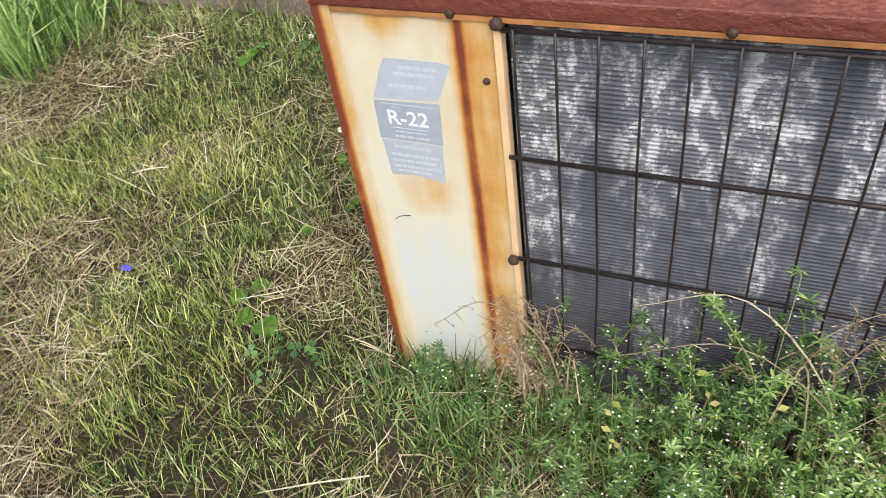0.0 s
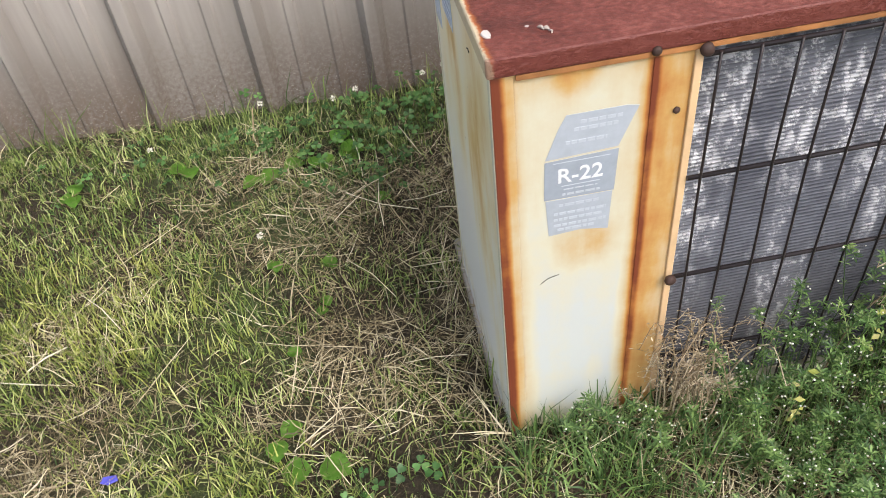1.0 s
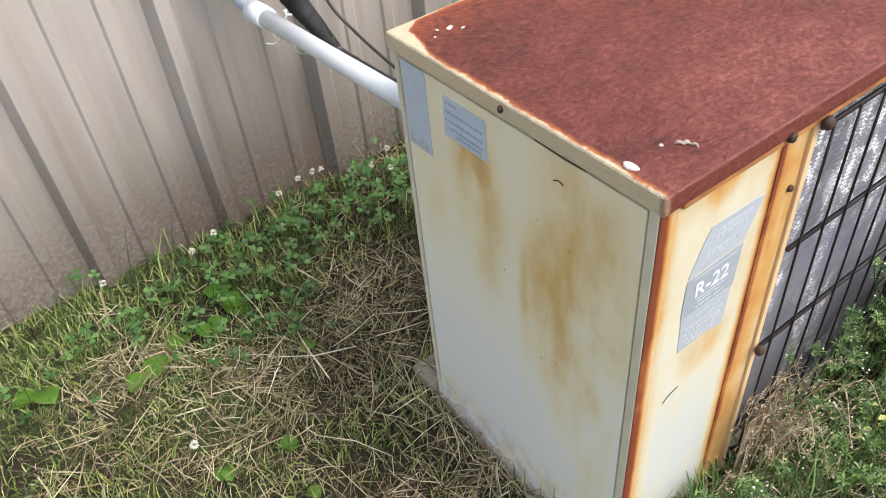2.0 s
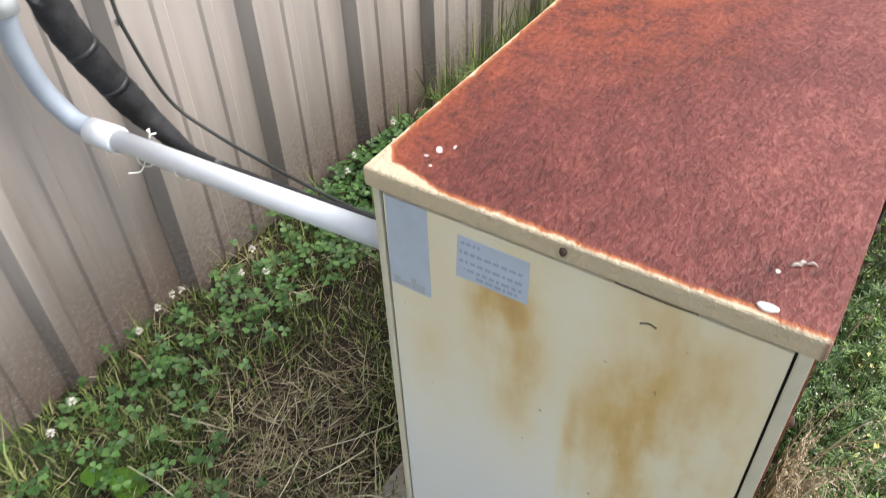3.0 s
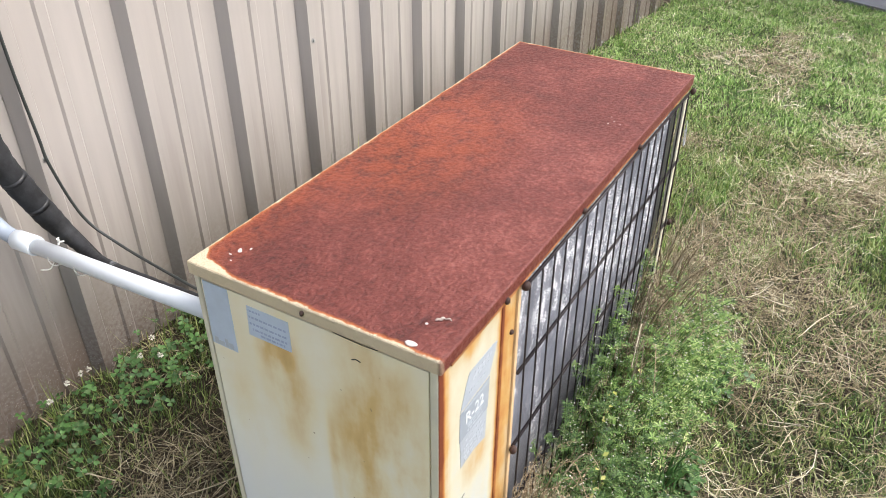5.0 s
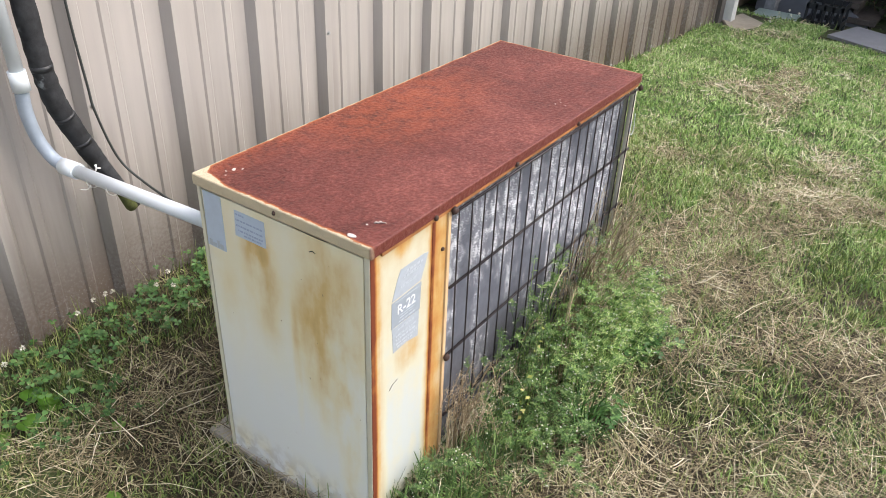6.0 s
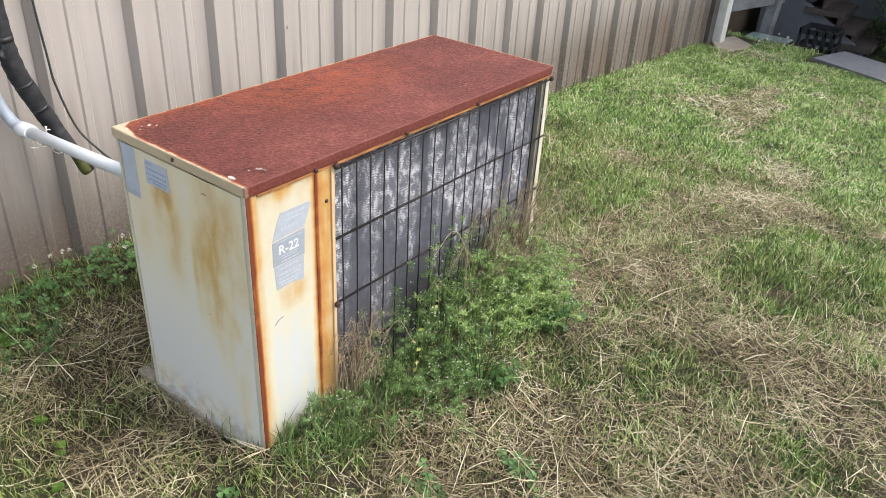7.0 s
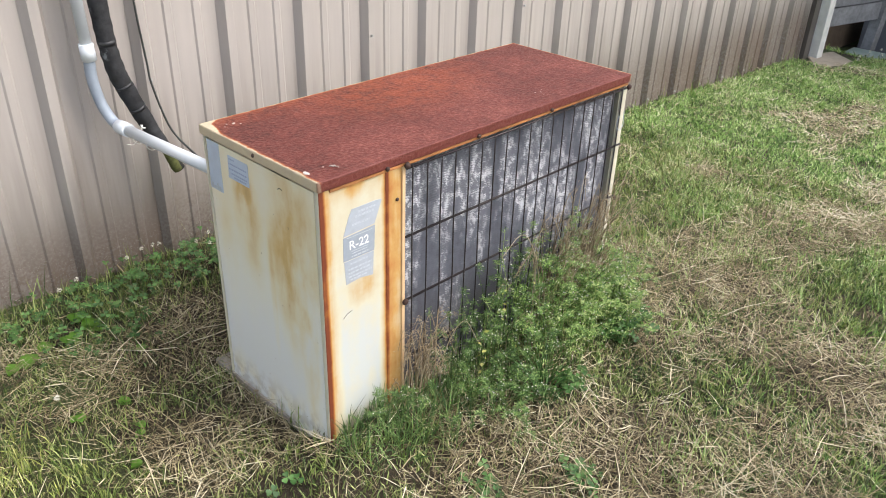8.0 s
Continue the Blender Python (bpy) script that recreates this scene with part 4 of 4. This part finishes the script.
blades("tall_grass", 1500, (0.0, 0.50, -0.22, -0.012), (0.04, 0.11), (0.0018, 0.0034), "sprig", lambda x, y: np.clip(1.15 + (y + 0.02) / 0.24 + 0.6 * (value_noise(x, y, 0.06) - 0.5), 0, 1), seed=15, label="green grass at the unit's front corner", lean=0.8, tuft=12)
blades("tall_grass", 78, (0.54, 0.62, -0.26, -0.18), (0.10, 0.19), (0.0025, 0.0042), "clover", lambda x, y: 1.0 + 0 * x, seed=16, label="blue-green tuft of long grass", lean=1.0, tuft=26, spread=0.01)
blades("tall_grass", 16, (-0.012, -0.009, 0.10, 0.22), (0.07, 0.13), (0.0018, 0.003), "green", lambda x, y: 1.0 + 0 * x, seed=17, label="thin grass blades against the end panel", lean=0.45)


# ---- weeds before the coil ----
class Soup:
    """Collects triangles."""

    def __init__(self):
        self.v, self.f = [], []

    def tri(self, *p):
        i = len(self.v)
        self.v += [tuple(q) for q in p]
        self.f.append((i, i + 1, i + 2))

    def leaf(self, base, tip, width, up):
        """A narrow folded leaf, widest in its middle."""
        base, tip = Vector(base), Vector(tip)
        d = tip - base
        s = d.cross(up)
        if s.length < 1e-7:
            return
        s = s.normalized() * width / 2
        m = base + d * 0.5 + Vector(up) * d.length * 0.08
        i = len(self.v)
        self.v += [tuple(base), tuple(m - s), tuple(tip), tuple(m + s)]
        self.f += [(i, i + 1, i + 2), (i, i + 2, i + 3)]

    def stem(self, pts, r):
        """A three-sided thin stem."""
        rings = []
        for k, p in enumerate(pts):
            q = r * (1 - 0.6 * k / len(pts))
            i = len(self.v)
            for a in (0, 2.1, 4.2):
                self.v.append((p.x + q * math.cos(a), p.y + q * math.sin(a), p.z))
            rings.append(i)
        for i, j in zip(rings, rings[1:]):
            for a in range(3):
                b = (a + 1) % 3
                self.f += [(i + a, i + b, j + b), (i + a, j + b, j + a)]

    def bead(self, p, r):
        i = len(self.v)
        self.v += [(p.x + r, p.y, p.z), (p.x - r, p.y, p.z), (p.x, p.y + r, p.z), (p.x, p.y - r, p.z), (p.x, p.y, p.z + r), (p.x, p.y, p.z - r)]
        for a, b, c in ((0, 2, 4), (2, 1, 4), (1, 3, 4), (3, 0, 4), (2, 0, 5), (1, 2, 5), (3, 1, 5), (0, 3, 5)):
            self.f.append((i + a, i + b, i + c))

    def made(self, name, material, parent, label=""):
        ob = fast_mesh(name, self.v, self.f, material)
        ob.parent = parent
        return tagged(ob, label, kind="stuff")


def weed_clump(cx, cy, rx, ry, stems, tall, seed, label, tone="weed"):
    """Scrambling weed with whorls of narrow leaves and tiny white flowers."""
    r = random.Random(seed)
    u = thing("weed", label, "weed", group="weeds before the coil")
    st, lf, fl = Soup(), Soup(), Soup()
    for _ in range(stems):
        x, y = cx + r.gauss(0, rx), cy + r.gauss(0, ry)
        y = min(y, -0.022)
        h = tall * r.uniform(0.45, 1.05) * (1.0 - 0.45 * min(1, max(0, (-y - 0.08) / 0.2)))
        a = r.uniform(0, 2 * math.pi)
        lean = r.uniform(0.05, 0.38) * h
        z = float(ground_z(x, y))
        end = Vector((x + lean * math.cos(a), min(-0.018, y + lean * math.sin(a) - 0.02), z + h))
        mid = Vector((x + 0.25 * lean * math.cos(a), min(-0.018, y + 0.2 * lean * math.sin(a)), z + h * 0.6))
        pts = smooth_path([(x, y, z - 0.005), mid, end, end + Vector((r.uniform(-.02, .02), r.uniform(-.03, 0), r.uniform(-0.02, 0.01)))], 4)
        st.stem(pts, 0.0013)
        for k in range(r.choice((1, 2, 3)), len(pts), 2 if r.random() < 0.6 else 1):
            p = pts[k]
            n, rot = r.choice((5, 6, 6, 7)), r.uniform(0, 1)
            ln = r.uniform(0.007, 0.016)
            for j in range(n):
                b = rot + 2 * math.pi * j / n
                d = Vector((math.cos(b), math.sin(b), r.uniform(-0.1, 0.5))) * ln
                if p.y + d.y < -0.012:
                    lf.leaf(p, p + d, ln * 0.28, (0, 0, 1))
            if r.random() < 0.42:
                q = p + Vector((r.uniform(-0.016, 0.016), r.uniform(-0.016, 0.0), r.uniform(0.004, 0.014)))
                fl.bead(q, r.uniform(0.0012, 0.0026))
    st.made("stem", tone, u)
    lf.made("foliage", tone, u)
    fl.made("blossom", "petal", u, "tiny white blossoms")
    return u


weed_clump(0.42, -0.06, 0.06, 0.03, 22, 0.28, 21, "green scrambling weed close to the coil", "sprig")
weed_clump(0.55, -0.09, 0.07, 0.05, 46, 0.33, 22, "tall green scrambling weed with white blossoms", "sprig")
weed_clump(0.70, -0.12, 0.08, 0.06, 84, 0.39, 23, "airy green scrambling weed with white blossoms")
weed_clump(0.86, -0.14, 0.08, 0.06, 120, 0.36, 24, "airy green scrambling weed with white blossoms")
weed_clump(0.98, -0.14, 0.06, 0.06, 90, 0.31, 25, "green scrambling weed near the white corner post")
weed_clump(0.48, -0.19, 0.09, 0.05, 50, 0.17, 26, "low green weed spreading into the lawn", "sprig")
weed_clump(0.27, -0.08, 0.07, 0.03, 10, 0.11, 27, "low green weed at the foot of the front panel", "sprig")
weed_clump(0.10, -0.045, 0.03, 0.015, 5, 0.15, 28, "thin green weed before the rusted front panel", "sprig")


def yellow_leaves():
    """Yellowing leaves among the weeds."""
    u = thing("weed", "yellowing leafy weed climbing before the coil", "weed", group="weeds before the coil")
    r = random.Random(31)
    st, lf = Soup(), Soup()
    for _ in range(5):
        x, y = r.uniform(0.42, 0.60), r.uniform(-0.13, -0.06)
        z = float(ground_z(x, y))
        pts = smooth_path([(x, y, z), (x + r.uniform(-.03, .03), y - 0.02, z + 0.14), (x + r.uniform(-.05, .05), y - 0.03, z + r.uniform(0.22, 0.34))], 4)
        st.stem(pts, 0.0013)
        for p in pts[2:]:
            for _ in range(r.choice((0, 1, 1))):
                b = r.uniform(0, 6.28)
                d = Vector((math.cos(b), min(0.3, math.sin(b)), r.uniform(-0.3, 0.4))).normalized() * r.uniform(0.009, 0.017)
                lf.leaf(p, p + d, d.length * 0.6, (0, -0.3, 1))
    st.made("stem", "weed", u)
    lf.made("foliage", "yellow", u, "yellowing leaves")


MAT["yellow"] = blade_material("yellowing_leaf", ((0.08, (0.25, 0.30, 0.05)), (0.5, (0.45, 0.44, 0.12)), (0.93, (0.60, 0.55, 0.22))))
yellow_leaves()


def dead_stalks(cx, cy, rx, ry, n, tall, seed, label):
    r = random.Random(seed)
    u = thing("dead_weed", label, "weed")
    st, hd = Soup(), Soup()
    for _ in range(n):
        x, y = cx + r.gauss(0, rx), min(-0.02, cy + r.gauss(0, ry))
        z, h = float(ground_z(x, y)), tall * r.uniform(0.4, 1.05)
        dx, dy = r.gauss(-0.02, 0.15) * h, -abs(r.gauss(0, 0.15)) * h
        droop = r.uniform(0, 0.3) * h
        pts = smooth_path([(x, y, z - 0.004), (x + dx * 0.3, y + dy * 0.3, z + h * 0.6), (x + dx, y + dy, z + h), (x + dx * 1.7, y + dy * 1.6, z + h - droop)], 5)
        st.stem(pts, r.uniform(0.0011, 0.0022))
        for p in pts[7:]:
            for _ in range(2):
                q = p + Vector((r.uniform(-0.02, 0.02), r.uniform(-0.015, 0.004), r.uniform(-0.005, 0.02)))
                st.stem([p, (p + q) / 2, q], 0.0006)
                if r.random() < 0.7:
                    hd.leaf(q, q + Vector((r.uniform(-1, 1), r.uniform(-1, 0.2), r.uniform(-0.5, 1))) * 0.007, 0.0025, (0, 0, 1))
    st.made("stem", "stalk", u)
    hd.made("seed_head", "stalk", u)


dead_stalks(0.285, -0.035, 0.028, 0.012, 34, 0.26, 41, "bleached dead stalks beside the peach flange")
dead_stalks(0.31, -0.04, 0.03, 0.012, 6, 0.36, 45, "bleached dead stalks arching before the coil")
dead_stalks(0.78, -0.07, 0.08, 0.03, 50, 0.44, 42, "tan dead seed stalks before the coil")
dead_stalks(0.95, -0.06, 0.07, 0.025, 96, 0.46, 43, "tan dead seed stalks near the corner post")
dead_stalks(1.14, -0.04, 0.04, 0.03, 26, 0.14, 44, "short tan dead stalks at the corner post's foot")


# ---- clover and broad leaves ----
def clover_patch(cx, cy, rx, ry, n, seed, label, tall=(0.03, 0.08)):
    r = random.Random(seed)
    u = thing("clover", label, "clover", group="clover by the wall")
    st, lf = Soup(), Soup()
    for _ in range(n):
        x, y = cx + r.gauss(0, rx), cy + r.gauss(0, ry)
        y = min(y, wall_y(x) - 0.012)
        if -0.02 < x < W + 0.02 and -0.02 < y < D + 0.03:
            continue
        z, h = float(ground_z(x, y)), r.uniform(*tall)
        top = Vector((x + r.uniform(-0.02, 0.02), min(wall_y(x) - 0.01, y + r.uniform(-0.02, 0.02)), z + h))
        st.stem([Vector((x, y, z)), top], 0.0009)
        rot, size = r.uniform(0, 2.1), r.uniform(0.009, 0.016)
        tilt = Vector((r.uniform(-0.35, 0.35), r.uniform(-0.5, 0.2), 1)).normalized()
        ax = tilt.orthogonal().normalized()
        ay = tilt.cross(ax)
        for j in range(3):
            b = rot + j * 2.094
            e, s = ax * math.cos(b) + ay * math.sin(b), ay * math.cos(b) - ax * math.sin(b)
            i = len(lf.v)
            ring = ((0.45, 0.42), (0.85, 0.55), (1.08, 0.30), (0.98, 0.0), (1.08, -0.30), (0.85, -0.55), (0.45, -0.42))
            lf.v.append(tuple(top))
            lf.v += [tuple(top + (e * p + s * q) * size + tilt * size * (0.25 * abs(q))) for p, q in ring]
            lf.f += [(i, i + k, i + k + 1) for k in range(1, 7)]
    st.made("stem", "clover", u)
    lf.made("foliage", "clover", u)


for i, (x, y, a, b, n) in enumerate(((-0.62, 0.98, 0.14, 0.06, 16), (-0.33, 0.97, 0.12, 0.09, 40), (-0.08, 1.02, 0.10, 0.07, 56), (0.18, 1.00, 0.10, 0.06, 70), (0.44, 1.00, 0.10, 0.07, 90), (0.66, 1.02, 0.10, 0.08, 260), (0.84, 1.05, 0.07, 0.06, 130), (-0.2, 0.82, 0.08, 0.05, 30), (1.30, 1.04, 0.12, 0.05, 70))):
    clover_patch(x, y, a, b, n, 60 + i, "dark green clover growing along the wall")
clover_patch(0.39, -0.50, 0.03, 0.03, 26, 71, "small clover tuft in the lawn", (0.015, 0.03))
clover_patch(0.19, -0.36, 0.02, 0.02, 16, 72, "small clover tuft in the lawn", (0.015, 0.03))
clover_patch(0.98, -0.24, 0.05, 0.03, 60, 73, "clover at the edge of the weeds", (0.03, 0.08))
clover_patch(0.66, -0.27, 0.03, 0.02, 30, 74, "clover at the edge of the weeds", (0.02, 0.06))
clover_patch(-0.22, -0.07, 0.05, 0.03, 9, 75, "small clover tuft in the lawn", (0.02, 0.04))


def clover_flower(x, y, h, seed):
    r = random.Random(seed)
    u = thing("clover_flower", "white round clover flower on a thin stalk", "flower", group="clover flowers")
    z = float(ground_z(x, y))
    s = Soup()
    s.stem(smooth_path([(x, y, z), (x + 0.004, y - 0.003, z + h * 0.6), (x, y - 0.004, z + h)], 3), 0.0010)
    s.made("stalk", "clover", u)
    hd = Soup()
    c = Vector((x, y - 0.004, z + h))
    for i in range(34):
        t, q = r.uniform(0, 6.283), r.uniform(-0.5, 1)
        d = Vector((math.cos(t) * math.sqrt(max(0, 1 - q * q)), math.sin(t) * math.sqrt(max(0, 1 - q * q)), q))
        hd.leaf(c + d * 0.002, c + d * (0.0095 if x < 5 else 0.014), 0.0042 if x < 5 else 0.007, (0.3, 0.2, 0.9))
    hd.made("flower_head", "petal", u)


for i, (x, y, h) in enumerate(((0.243, 1.055, 0.05), (0.270, 1.008, 0.055), (0.077, 1.125, 0.06), (0.142, 1.128, 0.05), (0.695, 1.10, 0.07), (0.865, 1.10, 0.07), (-0.228, 1.065, 0.045), (-0.165, 1.085, 0.05),
                               (0.12, 1.13, 0.055), (0.31, 1.085, 0.05), (0.02, 1.12, 0.05), (0.62, 1.06, 0.08), (0.787, 1.04, 0.08), (-0.42, 1.10, 0.05), (0.48, 1.10, 0.06), (-0.70, 0.98, 0.04), (-0.43, 0.62, 0.03), (5.74, 0.62, 0.07), (5.80, 0.54, 0.08), (5.88, 0.50, 0.09), (5.84, 0.64, 0.08), (5.68, 0.66, 0.06), (5.90, 0.58, 0.10), (5.60, 0.64, 0.05))):
    clover_flower(x, y, h + (0.03 if x < 5 else 0), 90 + i)


def broadleaf(x, y, size, n, seed, label="bright green broad-leaved weed in the lawn"):
    r = random.Random(seed)
    u = thing("broadleaf_weed", label, "weed", group="broad-leaved weeds")
    z = float(ground_z(x, y))
    for i in range(n):
        a = r.uniform(0, 6.28) + i * 2.4
        e = Vector((math.cos(a), math.sin(a), 0))
        s = Vector((-e.y, e.x, 0))
        root = Vector((x, y, z + 0.012 + 0.006 * i)) + e * size * 0.15
        up = r.uniform(0.15, 0.5)
        bm = bmesh.new()
        cols = []
        for k, w in ((0.0, 0.10), (0.15, 0.62), (0.4, 0.95), (0.65, 0.85), (0.85, 0.5), (1.0, 0.04)):
            c = root + e * size * k + Vector((0, 0, size * (up * k - 0.45 * k * k)))
            cols.append([bm.verts.new(c + s * size * 0.5 * w * q + Vector((0, 0, size * 0.10 * abs(q) * w + r.uniform(-0.02, 0.02) * size))) for q in (-1, -0.5, 0, 0.5, 1)])
        for p, q in zip(cols, cols[1:]):
            for j in range(4):
                bm.faces.new((p[j], p[j + 1], q[j + 1], q[j])).smooth = True
        bmesh.ops.solidify(bm, geom=bm.faces[:], thickness=0.0006)
        part("leaf", bm, "broad", u)
    return u


for i, (x, y, size, n) in enumerate(((-0.345, 0.035, 0.060, 2), (-0.410, 0.105, 0.045, 2), (-0.617, 0.96, 0.055, 2), (-0.43, 0.867, 0.050, 2), (-0.29, 0.905, 0.040, 3), (-0.24, 0.930, 0.060, 3), (-0.385, 0.885, 0.055, 3), (-0.168, 0.709, 0.040, 1),
                                     (-0.308, 0.549, 0.035, 2), (-0.398, 0.574, 0.030, 2), (-0.295, 0.406, 0.030, 2), (1.096, -0.241, 0.035, 2), (0.352, -0.115, 0.040, 1), (-0.90, 0.92, 0.045, 3), (-0.355, 0.305, 0.03, 2))):
    broadleaf(x, y, size, n, 120 + i)


def twig(pts, radius, label):
    u = solid("twig", tube(smooth_path(pts, 5), radius, 6), "stalk", label, "twig")
    return u


def gz(x, y, h=0.012):
    return (x, y, float(ground_z(x, y)) + h)


twig([gz(-0.46, 1.02, 0.0), gz(-0.445, 1.03, 0.05), gz(-0.435, 1.05, 0.10)], 0.0022, "pale dry twig leaning on the wall's foot")
twig([gz(-0.02, 1.06, 0.0), gz(-0.015, 1.075, 0.05), gz(-0.025, 1.095, 0.08)], 0.0022, "pale dry twig leaning on the wall's foot")
twig([gz(-1.0, 0.10, 0.03), gz(-0.9, 0.085, 0.035), gz(-0.79, 0.075, 0.03)], 0.0013, "long pale straw lying on the lawn")
twig([gz(1.62, -0.33, 0.03), gz(1.72, -0.38, 0.03), gz(1.80, -0.45, 0.03)], 0.0015, "long pale straw lying on the lawn")
twig([gz(0.16, -0.62, 0.03), gz(0.26, -0.58, 0.035), gz(0.36, -0.56, 0.03)], 0.0015, "long pale straw lying on the lawn")
solid("hose", tube(smooth_path([(-1.90, 0.90, 0.015), (-1.84, 0.95, 0.03), (-1.77, 1.03, 0.10), (-1.73, 1.10, 0.24), (-1.72, 1.15, 0.5), (-1.72, 1.16, 0.9)], 7), 0.011, 10), "cable", "black hose rising along the wall", "hose")


# ---- far end of the lawn ----
def far_end():
    bm = bmesh.new()
    vs = [bm.verts.new((x, y, z)) for x, y, z in ((5.22, 0.800, -0.195), (5.70, 0.66, -0.215), (5.92, 0.93, -0.215), (5.54, 1.00, -0.185))]
    f = bm.faces.new(vs)
    r = bmesh.ops.extrude_face_region(bm, geom=[f])
    for v in r["geom"]:
        if isinstance(v, bmesh.types.BMVert):
            v.co.z += 0.036
    bmesh.ops.recalc_face_normals(bm, faces=bm.faces)
    bmesh.ops.bevel(bm, geom=bm.edges[:], offset=0.006, segments=2, affect="EDGES")
    solid("concrete_slab", bm, "slab", "sandy concrete slab tilted at the building corner", "slab")
    # grey sheet
    bm = box(-0.02, -1.6, -0.012, 0.36, 0.0, 0.012, 0.003)
    ob = solid("board", bm, "board", "grey weathered sheet lying on the ground", "board")
    ob.matrix_world = pose(5.62, 0.20, -0.15, 0, -2, -22)
    # plastic tub
    u = thing("storage_tub", "low cloudy plastic tub half hidden in grass", "tub")
    part("body", box(6.12, 0.58, -0.36, 6.34, 0.90, -0.225, 0.02), "clearbin", u)
    part("rim", box(6.105, 0.565, -0.228, 6.355, 0.915, -0.213, 0.006), "clearbin", u)
    # crate
    u = thing("crate", "black plastic crate standing by the stairs", "crate")
    x0, x1, y0, y1, z0, z1 = 6.45, 6.75, 0.26, 0.56, -0.46, -0.12
    for y in (y0, y1 - 0.012):
        for z in (z0, (z0 + z1) / 2 - 0.02, z1 - 0.05):
            part("slat", box(x0, y, z, x1, y + 0.012, z + 0.045, 0.002), "blackplastic", u)
    for x in (x0, x1 - 0.012):
        for z in (z0, (z0 + z1) / 2 - 0.02, z1 - 0.05):
            part("slat", box(x, y0, z, x + 0.012, y1, z + 0.045, 0.002), "blackplastic", u)
    for x in (x0, x1 - 0.022):
        for k in range(5):
            y = y0 + (y1 - y0 - 0.022) * k / 4
            part("post", box(x, y, z0, x + 0.022, y + 0.022, z1, 0.002), "blackplastic", u)
    part("bottom", box(x0, y0, z0, x1, y1, z0 + 0.01), "blackplastic", u)
    # stairs
    u = thing("stairs", "old outdoor stairs with dark treads and pale side", "stairs")
    for k, (ya, yb, z) in enumerate(((0.10, 0.42, -0.40), (0.27, 0.60, -0.265), (0.43, 0.79, -0.13), (0.60, 0.96, 0.01), (0.78, 1.14, 0.15))):
        part("tread", box(7.38, ya, z - 0.05, 8.0, yb, z, 0.006), "darkwood", u, "dark worn wooden tread")
        part("riser", box(7.45, ya + 0.03, z - 0.19, 7.96, ya + 0.05, z - 0.055), "darkwood", u)
    bm = bmesh.new()
    f = bm.faces.new([bm.verts.new((7.42, y, z)) for y, z in ((0.16, -0.62), (1.2, -0.62), (1.2, 0.10), (1.10, 0.10), (0.16, -0.46))])
    r = bmesh.ops.extrude_face_region(bm, geom=[f])
    for v in r["geom"]:
        if isinstance(v, bmesh.types.BMVert):
            v.co.x += 0.04
    bmesh.ops.recalc_face_normals(bm, faces=bm.faces)
    part("stringer", bm, "board", u, "pale grey side board")
    # deck edge behind the corner post
    u = thing("deck", "weathered grey wooden deck above a dark hollow", "deck")
    for k in range(3):
        z = 0.0 + 0.155 * k
        bm = box(0, -0.02, z, 1.05, 0.02, z + 0.145, 0.004)
        ob = part("fascia_board", bm, "greywood", u)
        ob.matrix_world = pose(5.72, 1.085, 0, 0, 0, -14)
    bm = box(-0.05, -0.045, -0.5, 0.04, 0.045, 0.6, 0.005)
    ob = part("post", bm, "greywood", u)
    ob.matrix_world = pose(6.62, 0.86, 0, 4, 0, -10)
    # floor boards, out of view, added to shade the hollow below
    for k in range(9):
        part("floor_board", box(5.75 + k * 0.145, 1.12, 0.44, 5.75 + k * 0.145 + 0.138, 3.6, 0.47, 0.003), "greywood", u)
    solid("footing", box(6.6, 1.35, -0.6, 8.9, 1.45, 0.43), "brownwall", "brown footing wall in the hollow under the deck", "wall", kind="structure")
    solid("wall_east", box(9.2, -5.0, -0.8, 9.35, 3.8, 2.7), "darkwall", "dark siding wall beyond the yard", "wall", kind="structure")
    # unseen roof and low wall added to keep the yard's end in shade
    solid("ceiling", box(6.25, -2.4, 2.35, 9.3, 3.8, 2.45), "darkwall", "unseen dark roof added to shade the yard's end", "ceiling", kind="structure")
    solid("shade_wall_south", box(6.4, -2.45, -0.8, 9.2, -2.3, 0.9), "darkwall", "unseen low dark wall added to shade the yard's end", "wall", kind="structure")
    # dark shrub
    u = thing("shrub", "dark green shrub beside the stairs", "shrub")
    r = random.Random(77)
    st, lf = Soup(), Soup()
    for _ in range(60):
        x, y = 7.9 + r.gauss(0, 0.25), -0.28 + r.gauss(0, 0.22)
        tip = Vector((x + r.gauss(0, 0.2), y + r.gauss(0, 0.2), r.uniform(-0.3, 0.45)))
        pts = smooth_path([(x, y, -0.56), ((x + tip.x) / 2, (y + tip.y) / 2, (tip.z - 0.5) / 2 + 0.05), tip], 5)
        st.stem(pts, 0.006)
        for p in pts[2:]:
            for _ in range(9):
                d = Vector((r.gauss(0, 1), r.gauss(0, 1), r.gauss(0.2, 0.7))).normalized() * r.uniform(0.03, 0.06)
                q = p + Vector((r.gauss(0, 0.04), r.gauss(0, 0.04), r.gauss(0, 0.04)))
                lf.leaf(q, q + d, d.length * 0.5, (0.1, 0.2, 1))
    st.made("branch", "stalk", u)
    lf.made("foliage", "bush", u)
    solid("offcut", box(6.15, -0.52, -0.33, 6.19, -0.22, -0.28, 0.004), "tie", "pale wood offcut on bare soil", "wood")


MAT["darkwall"] = simple("dark_siding", (0.11, 0.115, 0.12), 0.7, vary=0.3, scale=6)
far_end()
